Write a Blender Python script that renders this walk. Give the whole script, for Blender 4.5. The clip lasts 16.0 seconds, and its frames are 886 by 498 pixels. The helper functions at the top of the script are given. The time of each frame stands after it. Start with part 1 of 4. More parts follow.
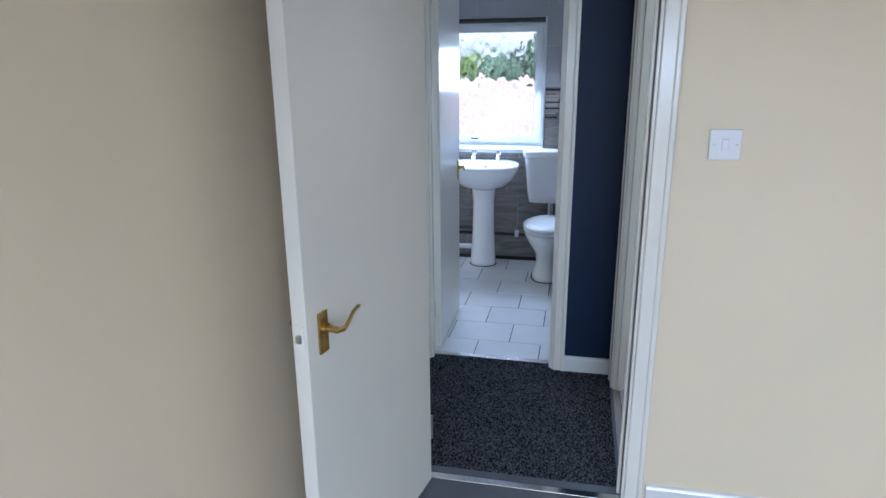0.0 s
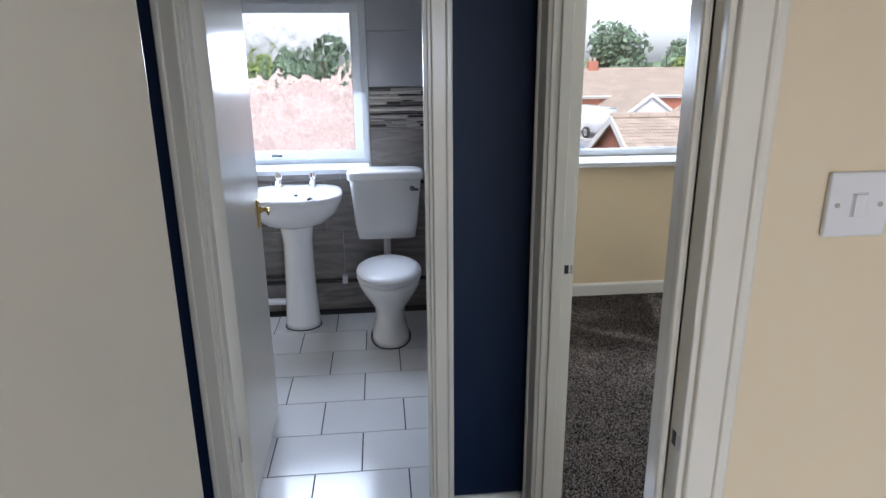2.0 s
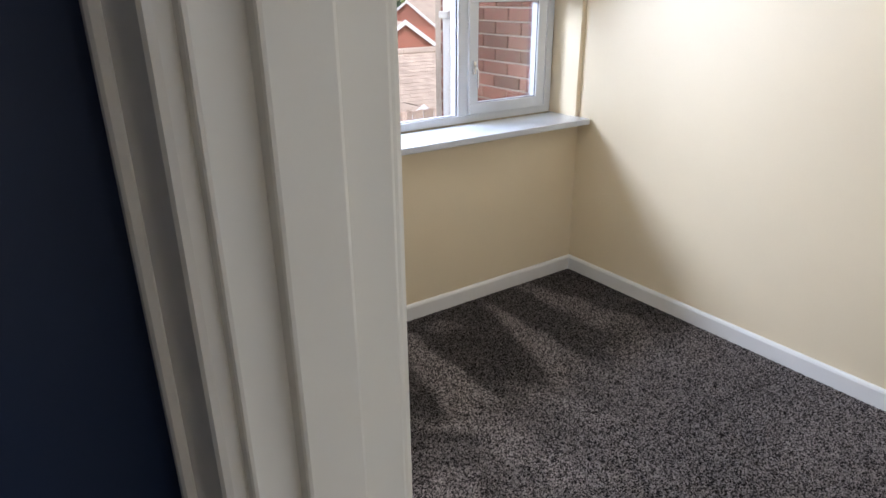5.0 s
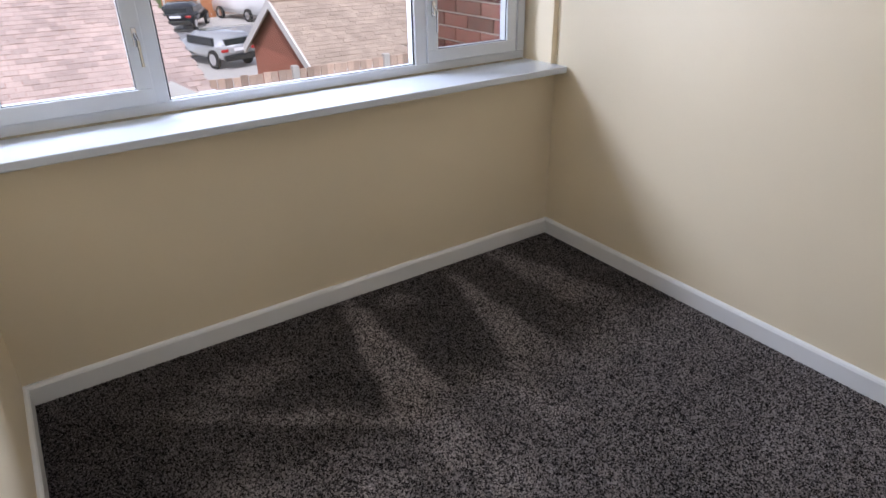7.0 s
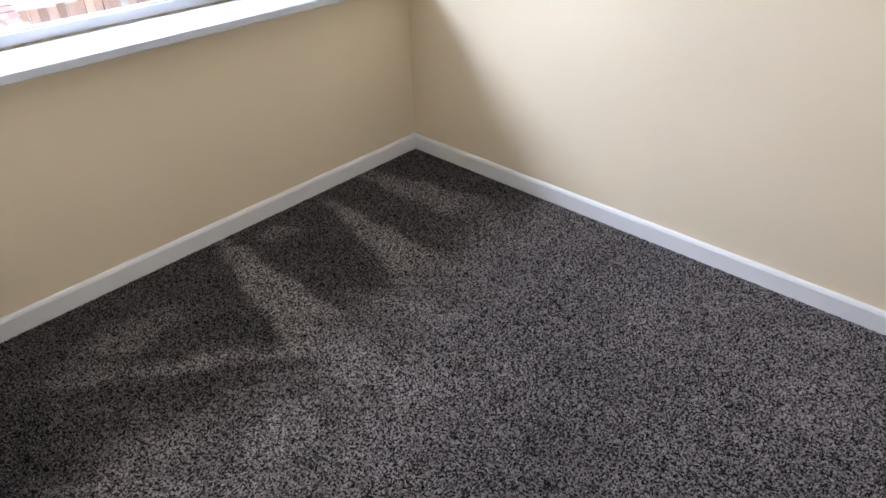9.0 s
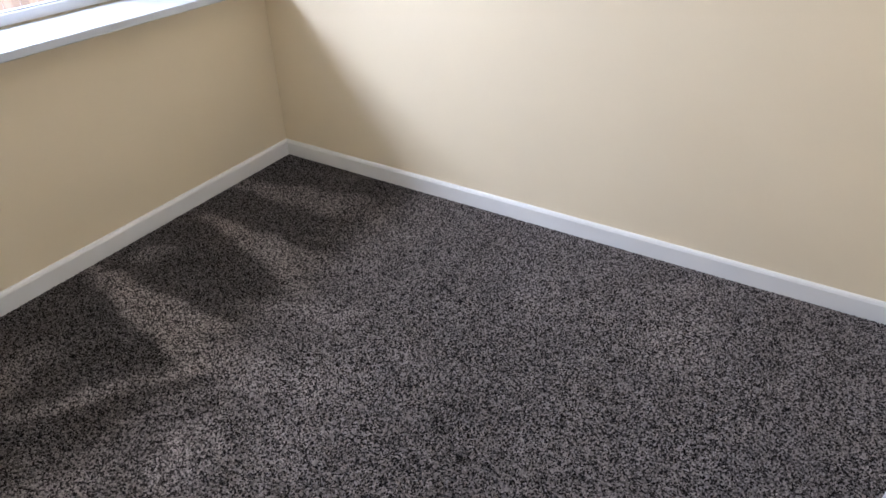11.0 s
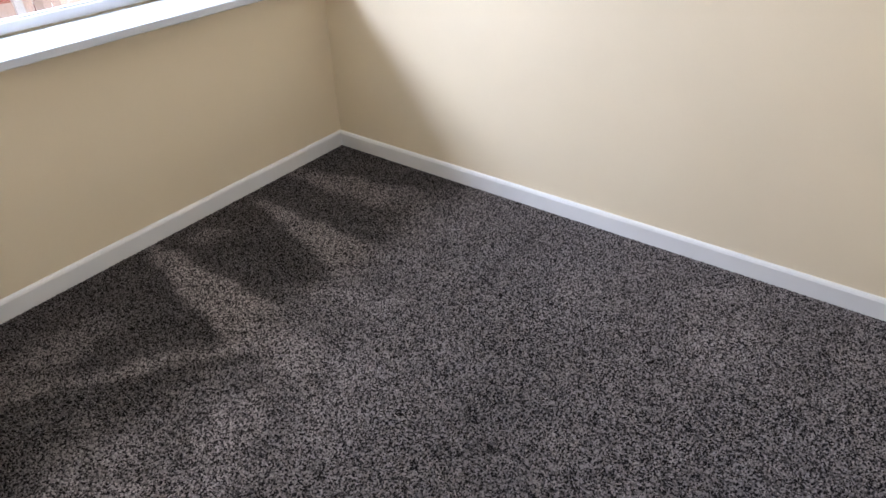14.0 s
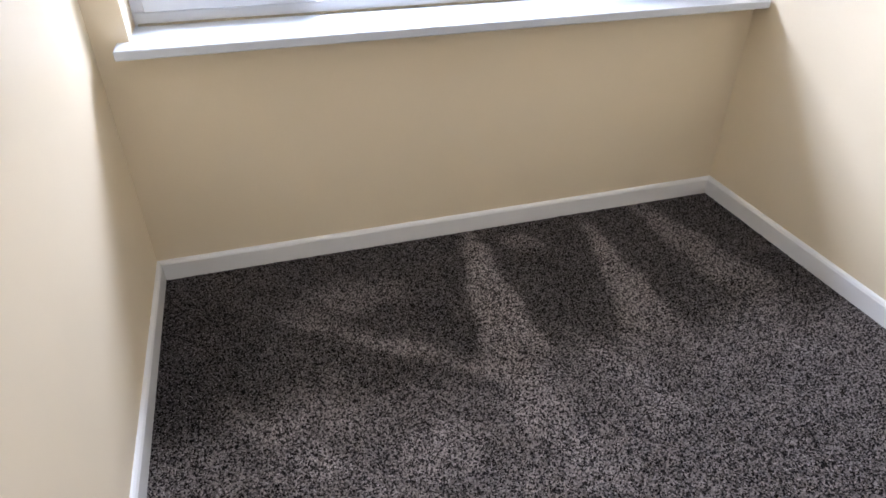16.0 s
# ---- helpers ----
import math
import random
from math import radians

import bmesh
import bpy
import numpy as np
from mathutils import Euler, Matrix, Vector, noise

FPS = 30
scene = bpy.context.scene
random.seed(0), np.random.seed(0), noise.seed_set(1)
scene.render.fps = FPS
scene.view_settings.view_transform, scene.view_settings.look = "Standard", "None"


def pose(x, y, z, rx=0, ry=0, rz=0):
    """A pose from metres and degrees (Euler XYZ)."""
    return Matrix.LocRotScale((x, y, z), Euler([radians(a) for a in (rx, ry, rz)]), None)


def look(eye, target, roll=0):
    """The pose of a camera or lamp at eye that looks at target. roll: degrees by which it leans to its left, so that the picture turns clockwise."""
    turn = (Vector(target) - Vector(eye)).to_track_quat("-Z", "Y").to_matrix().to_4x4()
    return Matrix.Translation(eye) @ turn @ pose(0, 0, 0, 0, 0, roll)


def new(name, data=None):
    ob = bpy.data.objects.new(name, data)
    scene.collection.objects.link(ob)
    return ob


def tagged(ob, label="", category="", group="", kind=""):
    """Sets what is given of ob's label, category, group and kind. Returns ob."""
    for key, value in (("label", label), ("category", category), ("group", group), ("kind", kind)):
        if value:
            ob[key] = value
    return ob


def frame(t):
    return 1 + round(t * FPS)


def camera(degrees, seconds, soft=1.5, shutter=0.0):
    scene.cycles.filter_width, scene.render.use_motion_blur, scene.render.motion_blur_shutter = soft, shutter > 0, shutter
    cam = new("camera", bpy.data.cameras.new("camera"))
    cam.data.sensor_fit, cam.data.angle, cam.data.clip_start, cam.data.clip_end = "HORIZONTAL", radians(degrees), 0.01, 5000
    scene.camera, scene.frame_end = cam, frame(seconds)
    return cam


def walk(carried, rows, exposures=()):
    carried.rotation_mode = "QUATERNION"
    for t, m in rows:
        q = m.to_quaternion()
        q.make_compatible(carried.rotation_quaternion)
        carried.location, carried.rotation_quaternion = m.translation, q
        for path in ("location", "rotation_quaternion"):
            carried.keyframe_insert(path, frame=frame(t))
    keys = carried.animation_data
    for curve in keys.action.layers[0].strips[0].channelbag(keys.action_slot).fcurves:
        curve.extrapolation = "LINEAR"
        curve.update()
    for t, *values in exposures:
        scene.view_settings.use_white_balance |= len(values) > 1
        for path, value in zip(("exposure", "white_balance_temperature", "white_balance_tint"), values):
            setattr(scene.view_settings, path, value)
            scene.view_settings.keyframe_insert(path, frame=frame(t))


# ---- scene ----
cam = camera(69.9, 16.0)
ROWS = [
    (0, look((0.012, 0.015, 1.448), (-0.395, 1.891, 0.886), -0.5)),
    (0.5, look((-0.051, 0.240, 1.410), (-0.346, 2.137, 0.849), -0.5)),
    (1, look((-0.177, 0.546, 1.432), (-0.271, 2.462, 0.865), -0.5)),
    (1.5, look((-0.211, 0.878, 1.409), (-0.150, 2.794, 0.848), -0.4)),
    (2, look((-0.207, 1.192, 1.405), (-0.018, 3.099, 0.837), -0.5)),
    (2.5, look((-0.247, 1.519, 1.412), (0.254, 3.369, 0.840), -0.9)),
    (3, look((-0.195, 1.765, 1.382), (0.570, 3.524, 0.815), -1.0)),
    (3.5, look((-0.061, 2.023, 1.419), (0.914, 3.673, 0.846), -1.0)),
    (3.8, look((-0.010, 2.183, 1.439), (1.010, 3.796, 0.841), -0.8)),
    (4.2, look((0.061, 2.353, 1.470), (1.125, 3.928, 0.853), -0.5)),
    (4.5, look((0.105, 2.429, 1.455), (1.163, 3.977, 0.759), -0.5)),
    (6.8, pose(0.467, 2.677, 1.401, 65.60, 0, -35.33) @ pose(0, 0, 0, 0, 0, -0.20)),
    (7, pose(0.514, 2.640, 1.402, 62.96, 0, -33.80) @ pose(0, 0, 0, 0, 0, -1.04)),
    (7.5, pose(0.507, 2.650, 1.395, 56.14, 0, -33.69) @ pose(0, 0, 0, 0, 0, -1.16)),
    (8, pose(0.485, 2.650, 1.414, 55.50, 0, -34.11) @ pose(0, 0, 0, 0, 0, -0.85)),
    (8.5, pose(0.498, 2.637, 1.399, 55.83, 0, -37.93) @ pose(0, 0, 0, 0, 0, -1.15)),
    (9, pose(0.498, 2.627, 1.412, 55.57, 0, -46.46) @ pose(0, 0, 0, 0, 0, -1.34)),
    (9.5, pose(0.533, 2.669, 1.402, 55.00, 0, -50.23) @ pose(0, 0, 0, 0, 0, -1.38)),
    (10, pose(0.499, 2.596, 1.405, 55.38, 0, -50.64) @ pose(0, 0, 0, 0, 0, -1.17)),
    (12.5, pose(0.422, 2.638, 1.420, 55.17, 0, -73.49) @ pose(0, 0, 0, 0, 0, 0.07)),
    (13, pose(0.439, 2.574, 1.406, 55.34, 0, -65.46) @ pose(0, 0, 0, 0, 0, -1.02)),
    (13.5, pose(0.430, 2.576, 1.422, 55.24, 0, -59.03) @ pose(0, 0, 0, 0, 0, -1.05)),
    (14, pose(0.430, 2.566, 1.420, 55.38, 0, -53.71) @ pose(0, 0, 0, 0, 0, -1.22)),
    (14.5, pose(0.485, 2.579, 1.414, 55.56, 0, -47.17) @ pose(0, 0, 0, 0, 0, -1.28)),
    (15, pose(0.557, 2.578, 1.408, 55.83, 0, -37.86) @ pose(0, 0, 0, 0, 0, -1.02)),
    (15.5, pose(0.632, 2.613, 1.402, 55.73, 0, -26.07) @ pose(0, 0, 0, 0, 0, -0.40)),
    (16, pose(0.711, 2.732, 1.379, 55.92, 0, -17.15) @ pose(0, 0, 0, 0, 0, 0.26)),
]
EXPOSURES = [(0.0, 0.68, 5020, 12), (1.5, 0.40, 5600, 14), (3.0, 0.62, 6000, 18), (4.5, 0.58, 5950, 19), (7.0, 0.08, 5950, 22), (8.0, 0.68, 5880, 22), (9.0, 0.74, 5800, 22),
             (12.5, 0.80, 5870, 21), (16.0, 0.82, 5850, 23)]
walk(cam, ROWS, EXPOSURES)

# ---- world, sun, lights ----
world = bpy.data.worlds.new("world")
scene.world = world
world.use_nodes = True
wn = world.node_tree.nodes
sky = wn.new("ShaderNodeTexSky")
sky.sky_type = "NISHITA"
sky.sun_disc = False
sky.sun_elevation = radians(48)
sky.sun_rotation = radians(213)
sky.dust_density = 2.0
sky.air_density = 1.0
wn["Background"].inputs["Strength"].default_value = 0.15
pale = wn.new("ShaderNodeHueSaturation")
pale.inputs["Saturation"].default_value = 0.3
pale.inputs["Value"].default_value = 1.5
world.node_tree.links.new(sky.outputs["Color"], pale.inputs["Color"])
world.node_tree.links.new(pale.outputs["Color"], wn["Background"].inputs["Color"])

sun_data = bpy.data.lights.new("sun", "SUN")
sun_data.energy = 2.3
sun_data.angle = radians(3)
sun_data.color = (1.0, 0.95, 0.88)
sun = new("sun", sun_data)
sun.matrix_world = look((0, 0, 20), (7.5, 11.5, 4.0))


def area(name, eye, target, w, h, power, color=(1, 1, 1)):
    d = bpy.data.lights.new(name, "AREA")
    d.shape, d.size, d.size_y, d.energy, d.color = "RECTANGLE", w, h, power, color
    o = new(name, d)
    o.matrix_world = look(eye, target)
    return o


area("window_light_bedroom", (1.08, 5.48, 1.60), (1.08, 4.694, 1.40), 1.1, 0.42, 55, (0.76, 0.88, 1.0))
area("window_light_bathroom", (-0.78, 4.76, 1.40), (-0.78, 4.26, 0.80), 0.85, 0.42, 16, (0.80, 0.90, 1.0))
area("window_light_front", (0.9, -2.15, 1.45), (0.9, -1.93, 0.45), 1.9, 0.8, 94, (0.88, 0.94, 1.0))

# ---- materials ----


def mat(name, color, rough=0.5, metal=0.0, var=0.06, scale=6.0, grain=0.0, grain_scale=300.0, bump=0.0, bump_scale=120.0, coat=0.0, random_obj=0.0, random_island=0.0, spec=0.5):
    m = bpy.data.materials.new(name)
    m.use_nodes = True
    nt = m.node_tree
    n, l = nt.nodes, nt.links
    b = n["Principled BSDF"]
    b.inputs["Roughness"].default_value = rough
    b.inputs["Metallic"].default_value = metal
    b.inputs["Coat Weight"].default_value = coat
    b.inputs["Specular IOR Level"].default_value = spec
    tc = n.new("ShaderNodeTexCoord")
    co = tc.outputs["Object"]
    big = n.new("ShaderNodeTexNoise")
    big.inputs["Scale"].default_value = scale
    big.inputs["Detail"].default_value = 4
    l.new(co, big.inputs["Vector"])
    hsv = n.new("ShaderNodeHueSaturation")
    hsv.inputs["Color"].default_value = (*color, 1)
    mr = n.new("ShaderNodeMapRange")
    mr.inputs["From Min"].default_value, mr.inputs["From Max"].default_value = 0.25, 0.75
    mr.inputs["To Min"].default_value, mr.inputs["To Max"].default_value = 1 - var, 1 + var
    l.new(big.outputs["Fac"], mr.inputs["Value"])
    val = mr.outputs["Result"]

    def times(a, src, amount):
        r = n.new("ShaderNodeMapRange")
        r.inputs["To Min"].default_value, r.inputs["To Max"].default_value = 1 - amount, 1 + amount
        l.new(src, r.inputs["Value"])
        k = n.new("ShaderNodeMath")
        k.operation = "MULTIPLY"
        l.new(a, k.inputs[0])
        l.new(r.outputs["Result"], k.inputs[1])
        return k.outputs[0]

    if grain:
        g = n.new("ShaderNodeTexNoise")
        g.inputs["Scale"].default_value = grain_scale
        g.inputs["Detail"].default_value = 2
        l.new(co, g.inputs["Vector"])
        val = times(val, g.outputs["Fac"], grain)
    if random_obj:
        oi = n.new("ShaderNodeObjectInfo")
        val = times(val, oi.outputs["Random"], random_obj)
    if random_island:
        ge = n.new("ShaderNodeNewGeometry")
        val = times(val, ge.outputs["Random Per Island"], random_island)
    l.new(val, hsv.inputs["Value"])
    l.new(hsv.outputs["Color"], b.inputs["Base Color"])
    if bump:
        bn = n.new("ShaderNodeTexNoise")
        bn.inputs["Scale"].default_value = bump_scale
        bn.inputs["Detail"].default_value = 3
        l.new(co, bn.inputs["Vector"])
        bu = n.new("ShaderNodeBump")
        bu.inputs["Strength"].default_value = bump
        bu.inputs["Distance"].default_value = 0.002
        l.new(bn.outputs["Fac"], bu.inputs["Height"])
        l.new(bu.outputs["Normal"], b.inputs["Normal"])
    return m


CREAM = mat("cream_paint", (0.81, 0.686, 0.487), 0.5, var=0.025, scale=2.5, grain=0.02, bump=0.12, bump_scale=90)
NAVY = mat("navy_paint", (0.0045, 0.0165, 0.052), 0.5, var=0.05, scale=3, bump=0.12, bump_scale=90, spec=0.3)
CEILING = mat("ceiling_paint", (0.86, 0.86, 0.84), 0.8, var=0.02, bump=0.2)
GLOSS = mat("white_gloss_paint", (0.82, 0.785, 0.70), 0.22, var=0.03, scale=5, bump=0.12, bump_scale=25)
DOORP = mat("off_white_door_paint", (0.76, 0.73, 0.65), 0.24, var=0.03, scale=3, bump=0.1, bump_scale=18)
SKIRT = mat("white_skirting_paint", (0.80, 0.79, 0.77), 0.25, var=0.03, scale=5, bump=0.08, bump_scale=25)
UPVC = mat("white_upvc", (0.64, 0.65, 0.66), 0.3, var=0.03, scale=9)
SILLM = mat("white_sill_board", (0.60, 0.63, 0.67), 0.09, var=0.02, scale=8, bump=0.06, bump_scale=14)
GASKET = mat("black_gasket", (0.02, 0.02, 0.02), 0.6)
CERAMIC = mat("white_ceramic", (0.82, 0.82, 0.82), 0.08, var=0.015, coat=0.5)
PLASTIC = mat("white_plastic", (0.80, 0.80, 0.82), 0.3, var=0.015)
CHROME = mat("chrome", (0.7, 0.7, 0.72), 0.12, 1.0, var=0.05)
STEEL = mat("dull_steel", (0.45, 0.44, 0.42), 0.35, 1.0, var=0.15, scale=60)
BRASS = mat("aged_brass", (0.50, 0.34, 0.10), 0.3, 1.0, var=0.15, scale=40)
BLACK = mat("black_plastic", (0.012, 0.012, 0.012), 0.45)
COPPER = mat("dark_copper_pipe", (0.03, 0.025, 0.022), 0.45, 0.3, var=0.3, scale=30)
FTILE = mat("white_floor_tile", (0.72, 0.72, 0.73), 0.16, var=0.03, scale=5, random_obj=0.03)
GROUT = mat("dark_grout", (0.03, 0.03, 0.035), 0.85)
GROUT_L = mat("pale_grout", (0.5, 0.49, 0.47), 0.85)
LTILE = mat("light_grey_wall_tile", (0.34, 0.34, 0.36), 0.22, var=0.05, scale=3, random_obj=0.04)
RADM = mat("white_radiator_enamel", (0.84, 0.84, 0.86), 0.25, var=0.015)
BRICK = mat("red_brick", (0.23, 0.082, 0.058), 0.85, var=0.25, scale=14, grain=0.25, grain_scale=120, bump=0.6, bump_scale=150, random_obj=0.4)
MORTAR = mat("mortar", (0.48, 0.40, 0.33), 0.9, var=0.1, scale=30, grain=0.15)
BRICKFAR = mat("far_red_brick", (0.40, 0.15, 0.10), 0.9, var=0.2, scale=8, grain=0.3, grain_scale=30, random_island=0.25)
ROOF_R = mat("red_roof_tile", (0.53, 0.41, 0.36), 0.85, var=0.18, scale=1.2, grain=0.2, grain_scale=40, random_island=0.16)
ROOF_T = mat("tan_roof_tile", (0.42, 0.335, 0.265), 0.85, var=0.15, scale=1.2, grain=0.2, grain_scale=40, random_island=0.13)
FENCE = mat("weathered_fence_wood", (0.52, 0.38, 0.30), 0.85, var=0.15, scale=4, grain=0.2, grain_scale=60, random_obj=0.35)
FENCEDARK = mat("orange_fence_wood", (0.38, 0.16, 0.07), 0.85, var=0.15, scale=4, random_island=0.2)
CONCRETE = mat("pale_concrete", (0.5, 0.48, 0.45), 0.9, var=0.1, scale=3, grain=0.1, grain_scale=60)
ASPHALT = mat("pale_asphalt", (0.28, 0.28, 0.285), 0.9, var=0.12, scale=1.5, grain=0.2, grain_scale=80)
GRASS = mat("grass", (0.10, 0.14, 0.04), 0.95, var=0.3, scale=0.5, grain=0.3, grain_scale=25)
WHITEP = mat("white_masonry_paint", (0.75, 0.74, 0.72), 0.6, var=0.05)
LEAF = mat("leaves", (0.15, 0.21, 0.13), 0.7, var=0.35, scale=0.5, random_island=0.5)
LEAFY = mat("bright_leaves", (0.17, 0.23, 0.06), 0.7, var=0.3, scale=0.5, random_island=0.4)
BARK = mat("bark", (0.10, 0.07, 0.05), 0.9, var=0.2)
CARSILVER = mat("silver_car_paint", (0.55, 0.56, 0.57), 0.25, 0.5, var=0.02, coat=0.6)
CARDARK = mat("dark_car_paint", (0.02, 0.025, 0.035), 0.2, 0.2, var=0.02, coat=0.6)
CARWHITE = mat("white_van_paint", (0.75, 0.75, 0.75), 0.25, var=0.02, coat=0.5)
CARGLASS = mat("dark_car_glass", (0.02, 0.025, 0.03), 0.08)
TYRE = mat("tyre_rubber", (0.02, 0.02, 0.02), 0.8)
LAMPRED = mat("red_tail_lamp", (0.4, 0.02, 0.02), 0.2)
SEALANT = mat("stained_sealant", (0.34, 0.29, 0.2), 0.6, var=0.4, scale=25, grain=0.3, grain_scale=120)
BLUEBIN = mat("blue_bin_plastic", (0.03, 0.10, 0.35), 0.5)


def carpet(name, c_lo, c_hi, streaks=0.10):
    """Twist-pile yarn: every tuft has its own shade; a mesh attribute adds vacuum marks and the shade painted below the
    window.
    """
    m = bpy.data.materials.new(name)
    m.use_nodes = True
    n, l = m.node_tree.nodes, m.node_tree.links
    b = n["Principled BSDF"]
    b.inputs["Roughness"].default_value = 0.95
    b.inputs["Specular IOR Level"].default_value = 0.08
    b.inputs["Sheen Weight"].default_value = 0.03
    tc = n.new("ShaderNodeTexCoord")
    fleck = n.new("ShaderNodeTexNoise")
    fleck.inputs["Scale"].default_value = 260
    fleck.inputs["Detail"].default_value = 1.0
    l.new(tc.outputs["Object"], fleck.inputs["Vector"])
    geo = n.new("ShaderNodeNewGeometry")
    half = n.new("ShaderNodeMath")
    half.operation = "MULTIPLY"
    half.inputs[1].default_value = 0.35
    l.new(fleck.outputs["Fac"], half.inputs[0])
    mixv = n.new("ShaderNodeMath")
    mixv.operation = "MULTIPLY_ADD"
    mixv.inputs[1].default_value = 0.85
    l.new(geo.outputs["Random Per Island"], mixv.inputs[0])
    l.new(half.outputs[0], mixv.inputs[2])
    ramp = n.new("ShaderNodeValToRGB")
    ramp.color_ramp.elements[0].position = 0.36
    ramp.color_ramp.elements[0].color = (*c_lo, 1)
    ramp.color_ramp.elements[1].position = 1.02
    ramp.color_ramp.elements[1].color = (*c_hi, 1)
    l.new(mixv.outputs[0], ramp.inputs["Fac"])
    patch = n.new("ShaderNodeTexNoise")
    patch.inputs["Scale"].default_value = 7
    patch.inputs["Detail"].default_value = 5
    l.new(tc.outputs["Object"], patch.inputs["Vector"])
    mr2 = n.new("ShaderNodeMapRange")
    mr2.inputs["From Min"].default_value, mr2.inputs["From Max"].default_value = 0.3, 0.7
    mr2.inputs["To Min"].default_value, mr2.inputs["To Max"].default_value = 1 - streaks, 1 + streaks
    l.new(patch.outputs["Fac"], mr2.inputs["Value"])
    nap_shade = n.new("ShaderNodeAttribute")
    nap_shade.attribute_name = "nap_shade"
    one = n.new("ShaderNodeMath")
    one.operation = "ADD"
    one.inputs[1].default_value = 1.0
    l.new(nap_shade.outputs["Fac"], one.inputs[0])
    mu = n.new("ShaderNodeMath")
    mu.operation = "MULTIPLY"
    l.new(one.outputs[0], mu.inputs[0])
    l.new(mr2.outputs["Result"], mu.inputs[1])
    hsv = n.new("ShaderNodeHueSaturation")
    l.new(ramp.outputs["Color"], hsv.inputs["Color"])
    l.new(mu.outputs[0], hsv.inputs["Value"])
    l.new(hsv.outputs["Color"], b.inputs["Base Color"])
    return m


CARPET = carpet("charcoal_carpet", (0.017, 0.014, 0.014), (0.385, 0.34, 0.325))
CARPET_L = carpet("blue_grey_carpet", (0.008, 0.009, 0.011), (0.155, 0.16, 0.178))


def wood_tile():
    m = bpy.data.materials.new("grey_wood_effect_tile")
    m.use_nodes = True
    n, l = m.node_tree.nodes, m.node_tree.links
    b = n["Principled BSDF"]
    b.inputs["Roughness"].default_value = 0.3
    tc = n.new("ShaderNodeTexCoord")
    oi = n.new("ShaderNodeObjectInfo")
    ad = n.new("ShaderNodeVectorMath")
    ad.operation = "MULTIPLY_ADD"
    ad.inputs[1].default_value = (1, 1, 1)
    cb = n.new("ShaderNodeCombineXYZ")
    mm = n.new("ShaderNodeMath")
    mm.operation = "MULTIPLY"
    mm.inputs[1].default_value = 30
    l.new(oi.outputs["Random"], mm.inputs[0])
    l.new(mm.outputs[0], cb.inputs["X"])
    l.new(mm.outputs[0], cb.inputs["Z"])
    l.new(tc.outputs["Object"], ad.inputs[0])
    l.new(cb.outputs["Vector"], ad.inputs[2])
    mp = n.new("ShaderNodeMapping")
    mp.inputs["Scale"].default_value = (1.6, 6, 9)
    l.new(ad.outputs["Vector"], mp.inputs["Vector"])
    no = n.new("ShaderNodeTexNoise")
    no.inputs["Scale"].default_value = 2.2
    no.inputs["Detail"].default_value = 6
    no.inputs["Distortion"].default_value = 1.2
    l.new(mp.outputs["Vector"], no.inputs["Vector"])
    r = n.new("ShaderNodeValToRGB")
    r.color_ramp.elements[0].position, r.color_ramp.elements[0].color = 0.3, (0.13, 0.115, 0.105, 1)
    r.color_ramp.elements[1].position, r.color_ramp.elements[1].color = 0.72, (0.30, 0.275, 0.26, 1)
    l.new(no.outputs["Fac"], r.inputs["Fac"])
    l.new(r.outputs["Color"], b.inputs["Base Color"])
    return m


WTILE = wood_tile()
MOSAIC = mat("mosaic_strip", (0.34, 0.31, 0.28), 0.25, var=0.1, scale=30, random_obj=0.75)


def glass(name, gloss=True, frosted=False):
    m = bpy.data.materials.new(name)
    m.use_nodes = True
    n, l = m.node_tree.nodes, m.node_tree.links
    out = n["Material Output"]
    if frosted:
        b = n["Principled BSDF"]
        b.inputs["Transmission Weight"].default_value = 1
        b.inputs["Base Color"].default_value = (0.97, 0.98, 0.98, 1)
        b.inputs["Roughness"].default_value = 0.05
        b.inputs["IOR"].default_value = 1.30
        tc = n.new("ShaderNodeTexCoord")
        mp = n.new("ShaderNodeMapping")
        mp.inputs["Scale"].default_value = (1, 1, 0.55)
        l.new(tc.outputs["Object"], mp.inputs["Vector"])
        v = n.new("ShaderNodeTexVoronoi")
        v.feature = "SMOOTH_F1"
        v.inputs["Scale"].default_value = 20
        v.inputs["Smoothness"].default_value = 0.5
        l.new(mp.outputs["Vector"], v.inputs["Vector"])
        no = n.new("ShaderNodeTexNoise")
        no.inputs["Scale"].default_value = 9
        l.new(mp.outputs["Vector"], no.inputs["Vector"])
        ad = n.new("ShaderNodeMath")
        l.new(v.outputs["Distance"], ad.inputs[0])
        l.new(no.outputs["Fac"], ad.inputs[1])
        bu = n.new("ShaderNodeBump")
        bu.inputs["Strength"].default_value = 0.9
        bu.inputs["Distance"].default_value = 0.02
        l.new(ad.outputs[0], bu.inputs["Height"])
        l.new(bu.outputs["Normal"], b.inputs["Normal"])
        return m
    n.remove(n["Principled BSDF"])
    tr = n.new("ShaderNodeBsdfTransparent")
    tr.inputs["Color"].default_value = (0.96, 0.97, 0.97, 1)
    gl = n.new("ShaderNodeBsdfGlossy")
    gl.inputs["Roughness"].default_value = 0.02
    fr = n.new("ShaderNodeFresnel")
    fr.inputs["IOR"].default_value = 1.45
    mx = n.new("ShaderNodeMixShader")
    l.new(fr.outputs["Fac"], mx.inputs["Fac"])
    l.new(tr.outputs["BSDF"], mx.inputs[1])
    l.new(gl.outputs["BSDF"], mx.inputs[2])
    l.new(mx.outputs["Shader"], out.inputs["Surface"])
    return m


